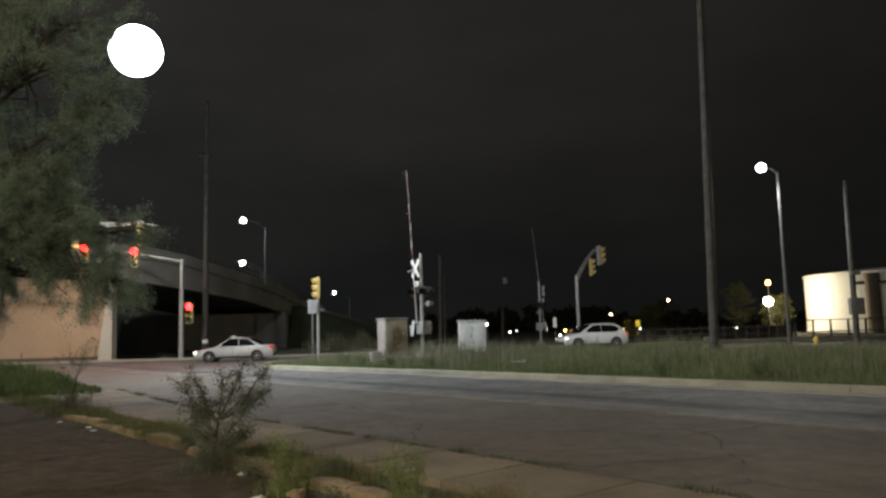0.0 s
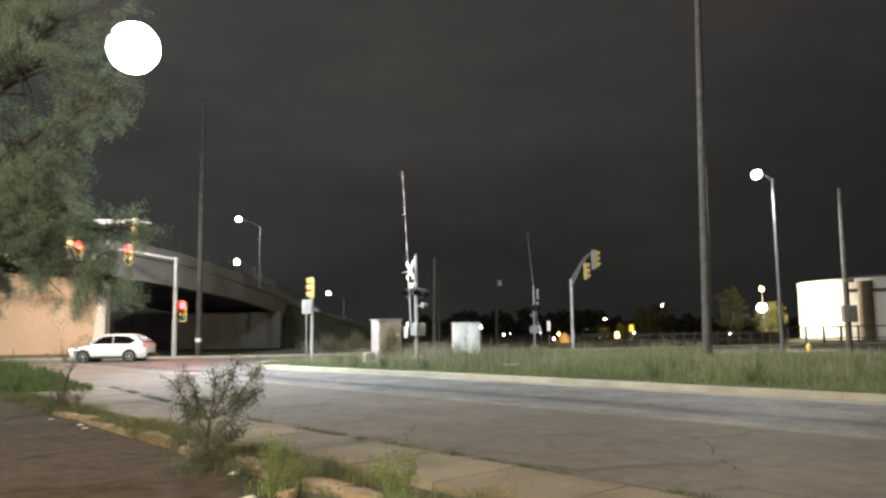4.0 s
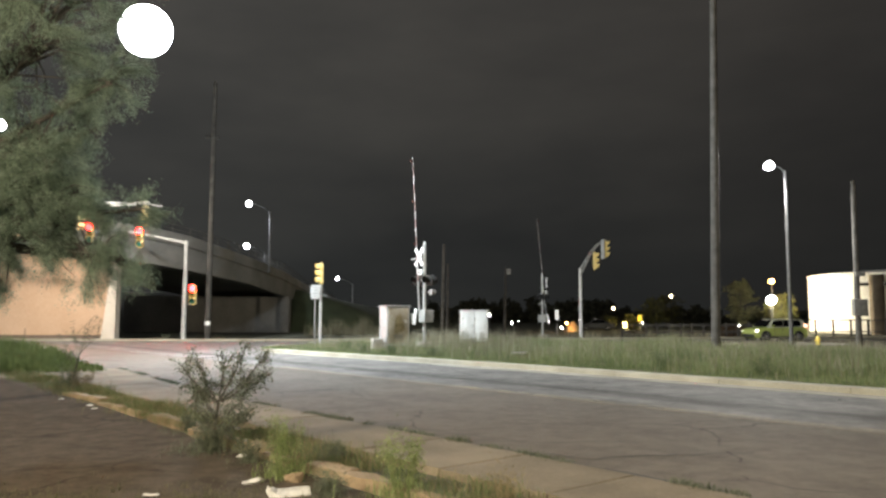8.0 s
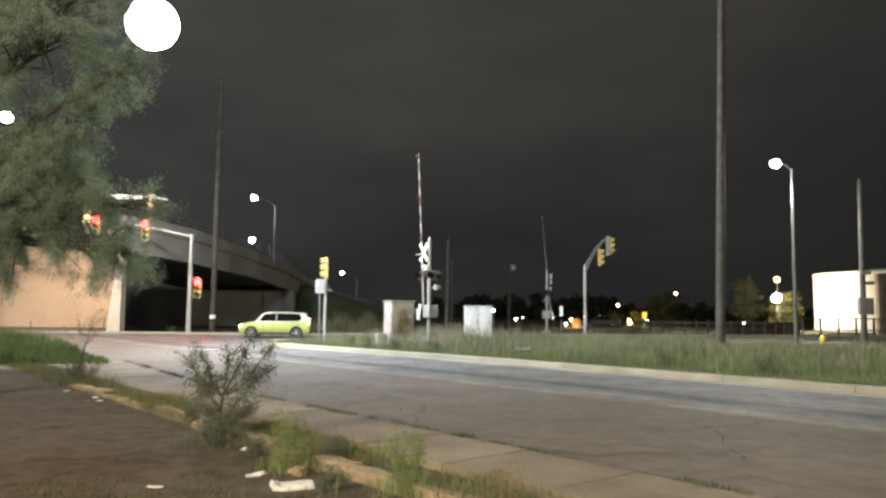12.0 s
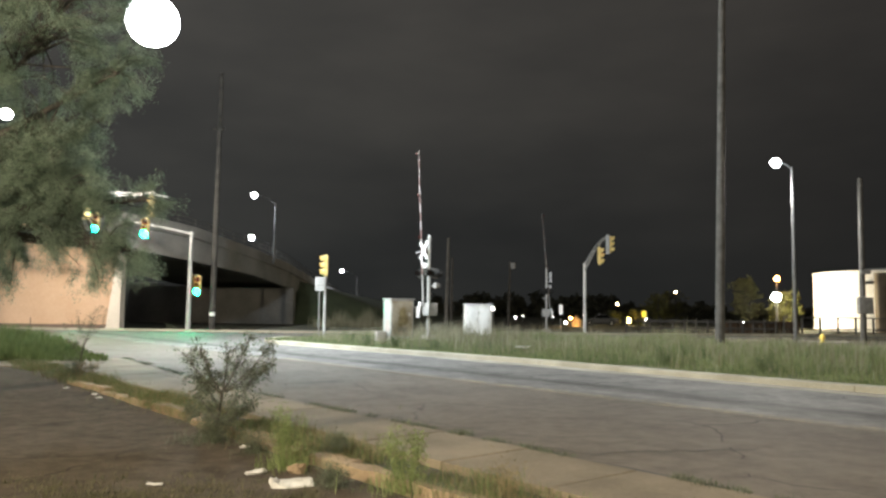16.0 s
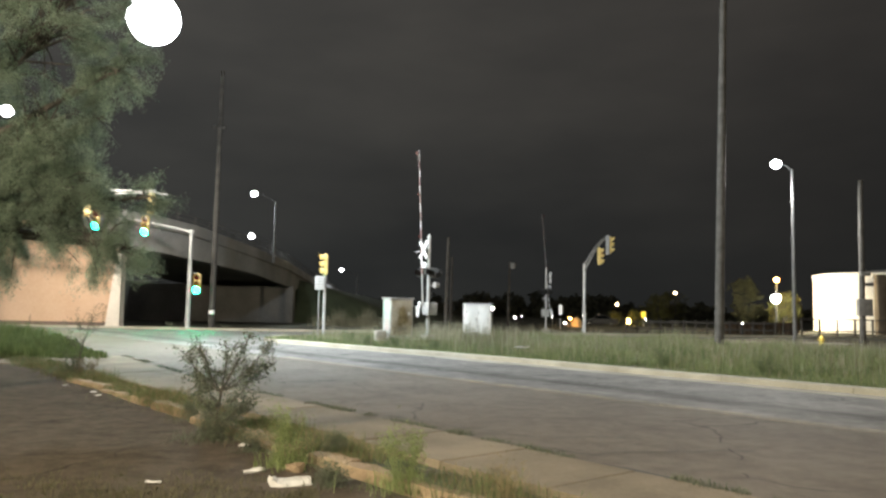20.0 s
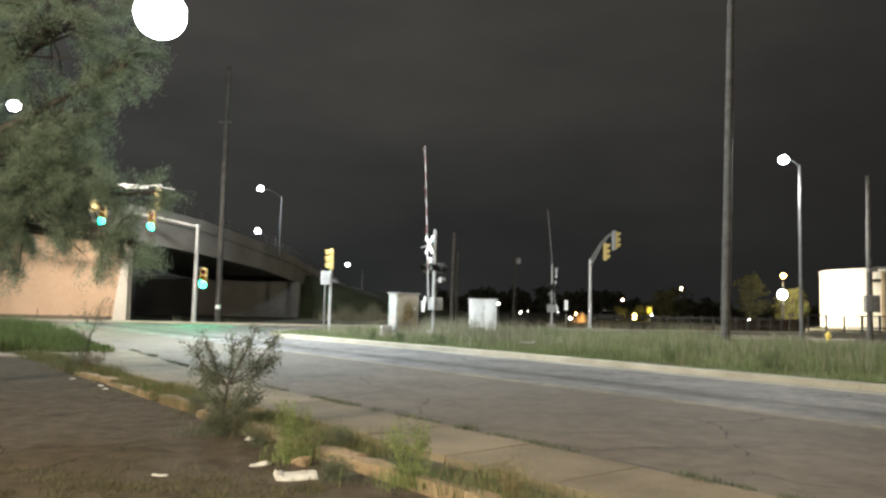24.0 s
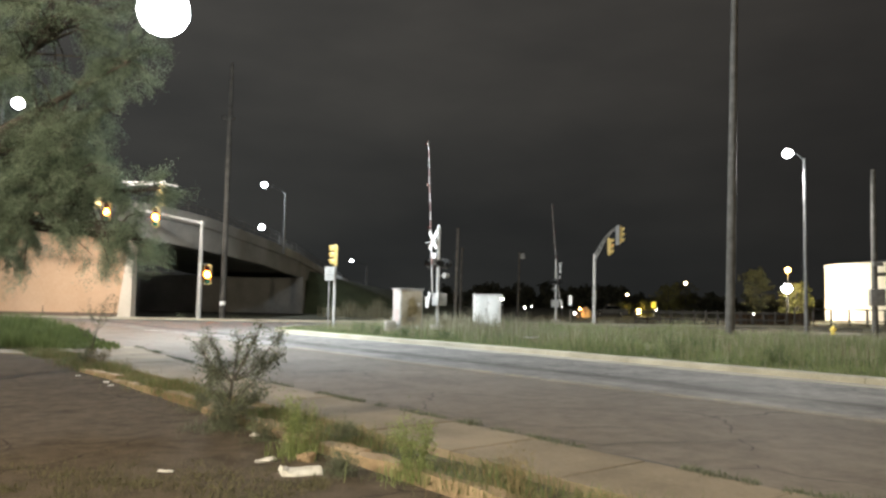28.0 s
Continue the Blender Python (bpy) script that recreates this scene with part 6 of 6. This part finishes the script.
        strip(bm, [(x0 + out, -k0, z0), (x0 + out, k0, z0), (x1 + out * 1.4, k1, z1), (x1 + out * 1.4, -k1, z1)], (out, 0, 0.012))
        part(nm, bm, GLASS, c, "dark glass")
    bm = B()
    box(bm, (f - 0.1, 0, clear + 0.16), (0.24, W * 0.72, 0.22), 0.05)
    part("front_bumper", bm, TRIM_DARK, c)
    bm = B()
    box(bm, (r + 0.1, 0, clear + 0.17), (0.24, W * 0.74, 0.24), 0.05)
    part("rear_bumper", bm, TRIM_DARK, c)
    bm = B()
    box(bm, (r + 0.03, 0, tail_z - 0.3), (0.03, 0.42, 0.13), 0.005)
    part("plate", bm, WHITE_PAINT, c, "pale plate with plain bars")
    wheels = []
    for ax in (axle_f, axle_r):
        for sy in (1, -1):
            bm = B()
            n = 28
            prof = [(0.62, -0.1), (0.93, -0.11), (1.0, -0.08), (1.0, 0.08), (0.93, 0.11), (0.62, 0.1)]
            loft(bm, [[(wheel_r * q * math.cos(2 * math.pi * k / n), y, wheel_r * q * math.sin(2 * math.pi * k / n)) for k in range(n)] for q, y in prof], caps=False)
            wh = part("wheel", bm, RUBBER, c)
            wh.matrix_basis = pose(ax, sy * (w - 0.09), wheel_r)
            bm = B()
            for k in range(6):
                a = 2 * math.pi * k / 6
                box(bm, (wheel_r * 0.34 * math.cos(a), sy * 0.075, wheel_r * 0.34 * math.sin(a)), (wheel_r * 0.62, 0.03, wheel_r * 0.17), 0.006, m=pose(0, 0, 0, 0, -math.degrees(a), 0).to_3x3().to_4x4())
            tube(bm, [(0, sy * 0.05, 0), (0, sy * 0.1, 0)], wheel_r * 0.2, 12)
            loft(bm, [[(wheel_r * q * math.cos(2 * math.pi * k / n), sy * y, wheel_r * q * math.sin(2 * math.pi * k / n)) for k in range(n)] for q, y in ((0.64, 0.02), (0.64, 0.1), (0.57, 0.1), (0.57, 0.02))], caps=False)
            part("rim", bm, ALLOY, wh, "silver alloy rim")
            wheels.append((wh, ax, sy * (w - 0.09), wheel_r))
    if roof_bar:
        bm = B()
        box(bm, (0.1, 0, H + 0.05), (0.22, 0.5, 0.1), 0.03)
        part("roof_sign", bm, WHITE_PAINT, c, "small white roof sign")
    return c, wheels


SEDAN = car("sedan", "pale silver saloon car driving along the cross street", CAR_SILVER, 4.55, 1.78, 1.36, 0.86, 0.2, 1.3, 0.64, 0.79, 0.92, 0.25, -0.85, -1.5, 0.92, 0.9, 0.31, 1.34, -1.34,
            [[(0.78, 0.88), (0.26, 1.27), (-0.28, 1.3), (-0.28, 0.88)], [(-0.32, 0.88), (-0.32, 1.3), (-0.85, 1.26), (-1.28, 0.9)]], roof_bar=True)
SUV = car("suv", "white compact sport utility car driving along the cross street", CAR_WHITE, 4.4, 1.82, 1.6, 1.02, 0.24, 1.4, 0.8, 0.97, 1.02, 0.25, -1.45, -1.95, 1.12, 1.06, 0.35, 1.32, -1.28,
          [[(0.88, 1.05), (0.28, 1.47), (-0.3, 1.52), (-0.3, 1.05)], [(-0.34, 1.05), (-0.34, 1.52), (-1.2, 1.47), (-1.6, 1.24), (-1.35, 1.06)]])
HATCH = car("hatchback", "lime green boxy hatchback driving along the cross street", CAR_LIME, 4.1, 1.8, 1.5, 0.96, 0.22, 1.35, 0.8, 0.92, 1.0, 0.6, -1.75, -1.96, 0.98, 0.96, 0.33, 1.3, -1.25,
            [[(0.92, 0.98), (0.56, 1.39), (-0.1, 1.44), (-0.1, 0.98)], [(-0.14, 0.98), (-0.14, 1.44), (-1.45, 1.4), (-1.55, 1.12), (-1.35, 0.98)]], hot_tail=True, big_tail=True, roof_paint=shade("pale_cream_car_paint", (0.6, 0.62, 0.5), (0.68, 0.7, 0.58), 1.5, 0.25, bump=0))

parked = copy_thing(SEDAN[0], pose(19.9, 97.0, -0.06, 0, 0, 172))
tagged(parked, "dark grey saloon car parked with its lights off", "car")
for ob in parked.children_recursive:
    if ob.type == "MESH" and ob.data.materials and ob.data.materials[0] in (CAR_SILVER, HEADLIGHT, TAIL, TAIL_HOT):
        ob.data = ob.data.copy()
        ob.data.materials[0] = CAR_DARK if ob.data.materials[0] == CAR_SILVER else GLASS


# ---- pieces: kerbs and slabs ----
def shared_box(name, size, material, bevel):
    bm = B()
    box(bm, (0, 0, -size[2] / 2), size, bevel)
    me = bpy.data.meshes.new(name)
    bm.to_mesh(me)
    bm.free()
    me.materials.append(material)
    return me


def piece(name, me, parent, m):
    ob = new(name, me)
    ob.parent = parent
    ob.matrix_basis = m
    return ob


rnd = random.Random(77)
HEADING = math.degrees(math.atan2(ROAD_D.y, ROAD_D.x))
kerb_me = shared_box("kerb_block", (2.992, 0.42, 0.4), KERB_CONCRETE, 0.02)
for k in range(28):
    u = -29.4 + 3 * k
    p = road(u, kerb_v(u))
    piece("kerb_block", kerb_me, KERB, pose(p.x, p.y, 0.15 + rnd.uniform(-0.006, 0.006), 0, 0, HEADING + (3.15 if u < -17 else 0.0) + rnd.uniform(-0.15, 0.15)))
tip_me = shared_box("kerb_block", (0.85, 0.42, 0.4), KERB_CONCRETE, 0.02)
for x, y, a in ((-7.52, 35.12, -68), (-7.95, 35.78, -80), (-8.12, 36.6, -88), (-8.18, 37.45, -90), (-8.15, 38.3, -92), (-8.0, 39.15, -100)):
    piece("kerb_block", tip_me, KERB, pose(x, y, 0.15, 0, 0, a))
slab_me = shared_box("slab", (1.485, 1.3, 0.2), SLAB, 0.01)
for k in range(24):
    p = road(-23.5 + 1.5 * k, 5.87)
    piece("slab", slab_me, SIDEWALK, pose(p.x, p.y, 0.03 + rnd.uniform(-0.004, 0.004), rnd.uniform(-0.2, 0.2), rnd.uniform(-0.2, 0.2), HEADING))
for k in range(6):
    u = -23.5 + 1.5 * k
    w = walk_v(u) - 6.53
    p = road(u, 6.53 + w / 2)
    piece("slab", shared_box("slab", (1.485, w, 0.2), SLAB, 0.01), SIDEWALK, pose(p.x, p.y, 0.028, 0, 0, HEADING))
for k in range(5):
    piece("slab", slab_me, SIDEWALK, pose(-11.2 - 1.5 * k, 20.5 + 0.1 * k, 0.026, 0, 0, -4))


def worn_block(L, seed):
    """A kerb piece with broken, rounded edges."""
    bm = B()
    rings = []
    for i in range(9):
        x = (i / 8 - 0.5) * L
        end = 0.93 if i in (0, 8) else 1.0
        ring = []
        for y, z in ((-0.11, -0.3), (-0.115, -0.035), (-0.1, -0.005), (0.0, 0.0), (0.098, -0.008), (0.115, -0.04), (0.11, -0.3)):
            j = 0.022 * noise.noise((x * 7 + seed, y * 20, z * 20 + seed))
            ring.append((x * (1 + j), y * end + j, z * (1.0 if z < -0.2 else 1.0) - (1 - end) * 0.1 + j * 1.4))
        rings.append(ring)
    loft(bm, rings)
    me = bpy.data.meshes.new("old_kerb_piece")
    bm.to_mesh(me)
    bm.free()
    me.materials.append(CONCRETE_TAN)
    me.shade_smooth()
    me.set_sharp_from_angle(angle=radians(30))
    return me


old_me = [worn_block(L, 3.3 * L) for L in (0.7, 1.2, 2.1)]
u = -17.0
while u < 2.5:
    j = rnd.choice((0, 1, 2, 2))
    L = (0.7, 1.2, 2.1)[j]
    p = road(u + L / 2, 4.3 + (0.15 if u < -12 else 0.0) + rnd.uniform(-0.05, 0.05))
    piece("old_kerb_piece", old_me[j], OLD_KERB, pose(p.x, p.y, 0.07 + rnd.uniform(-0.03, 0.02), rnd.uniform(-4, 4), rnd.uniform(-2, 2), HEADING + rnd.uniform(-4, 4)))
    u += L + rnd.choice((0.02, 0.03, 0.3))
back_me = shared_box("street_kerb_block", (2.98, 0.3, 0.35), KERB_CONCRETE, 0.02)
for k in range(30):
    x = -42 + 3 * k * 0.96
    y = cross_y(x) + CROSS_HALF + 0.1
    a = math.degrees(math.atan2(cross_y(x + 0.5) - cross_y(x - 0.5), 1.0))
    piece("street_kerb_block", back_me, BACK_KERB, pose(x, y, 0.13, 0, 0, a))


# ---- what moves ----
# cars along the cross street: seconds and x
DRIVES = [(SEDAN, [(0, -11.75), (0.5, -16.8), (1.0, -21.65), (1.5, -26.4), (2.5, -35.6), (4.0, -48.0), (28, -66.0)]),
          (SUV, [(0, 10.0), (0.5, 6.6), (1.0, 3.1), (1.5, -0.3), (2.0, -3.75), (2.5, -7.15), (3.0, -10.75), (3.5, -14.6), (4.5, -22.2), (5.5, -30.0), (7, -40.0), (9, -50.0), (28, -74.0)]),
          (HATCH, [(0, 86.0), (4.0, 66.0), (6.5, 39.5), (7.5, 28.5), (8.0, 23.1), (8.5, 17.6), (9.0, 12.6), (9.5, 8.4), (10, 4.35), (10.5, 0.7), (11, -2.9), (11.5, -6.35), (12, -9.85), (12.5, -13.45), (13.5, -19.8), (14.5, -25.7), (15.5, -31.5), (17, -40.0), (20, -52.0), (28, -78.0)])]


def glide(rows, t):
    """A smooth value between rows (Catmull-Rom)."""
    for i in range(len(rows) - 1):
        if rows[i][0] <= t <= rows[i + 1][0]:
            (t1, a), (t2, b) = rows[i], rows[i + 1]
            t0, p = rows[i - 1] if i else (2 * t1 - t2, 2 * a - b)
            t3, q = rows[i + 2] if i + 2 < len(rows) else (2 * t2 - t1, 2 * b - a)
            m1, m2 = (b - p) / (t2 - t0) * (t2 - t1), (q - a) / (t3 - t1) * (t2 - t1)
            s = (t - t1) / (t2 - t1)
            return (2 * s**3 - 3 * s**2 + 1) * a + (s**3 - 2 * s**2 + s) * m1 + (-2 * s**3 + 3 * s**2) * b + (s**3 - s**2) * m2
    return rows[-1][1]


def motions():
    for thing_, wheels in ((SEDAN[0], SEDAN[1]), (SUV[0], SUV[1]), (HATCH[0], HATCH[1])):
        rows = next(r for c, r in DRIVES if c[0] is thing_)
        path, gone, last = [], 0.0, None
        spin = []
        for k in range(28 * 30 + 1):
            t = k / 30
            x = glide(rows, t)
            y = cross_y(x)
            gone += abs(x - last) * 1.03 if last is not None else 0.0
            last = x
            if k % 6 == 0:
                slope = cross_y(x + 0.5) - cross_y(x - 0.5)
                path.append((t, pose(x, y, -0.012, 0, 0, 180 + math.degrees(math.atan(slope)))))
            spin.append((t, gone))
        walk(thing_, path)
        for wh, ax, sy, r in wheels:
            turns, before = [], 0.0
            for t, g in spin:
                a = math.degrees(g / r)
                if a - before > 40 or t in (0.0, 28.0):
                    turns.append((t, pose(ax, sy, r, 0, a % 360, 0)))
                    before = a
            walk(wh, turns)
    # each signal lens turns its glowing or its dark face to the front
    for lens, at, on in SWITCHES:
        if not on:
            lens.matrix_basis = pose(*at, 0, 0, 180)
            continue
        state = 0 if on[0][0] <= 0 else 180
        rows = [(0, pose(*at, 0, 0, state))]
        for start, end in on:
            if start > 0:
                rows += [(start - 0.05 + 0.0333 * k, pose(*at, 0, 0, 180 + 60 * k)) for k in range(4)]
            if end < 28:
                rows += [(end - 0.05 + 0.0333 * k, pose(*at, 0, 0, 60 * k)) for k in range(4)]
        rows.append((28, rows[-1][1]))
        walk(lens, rows)


motions()
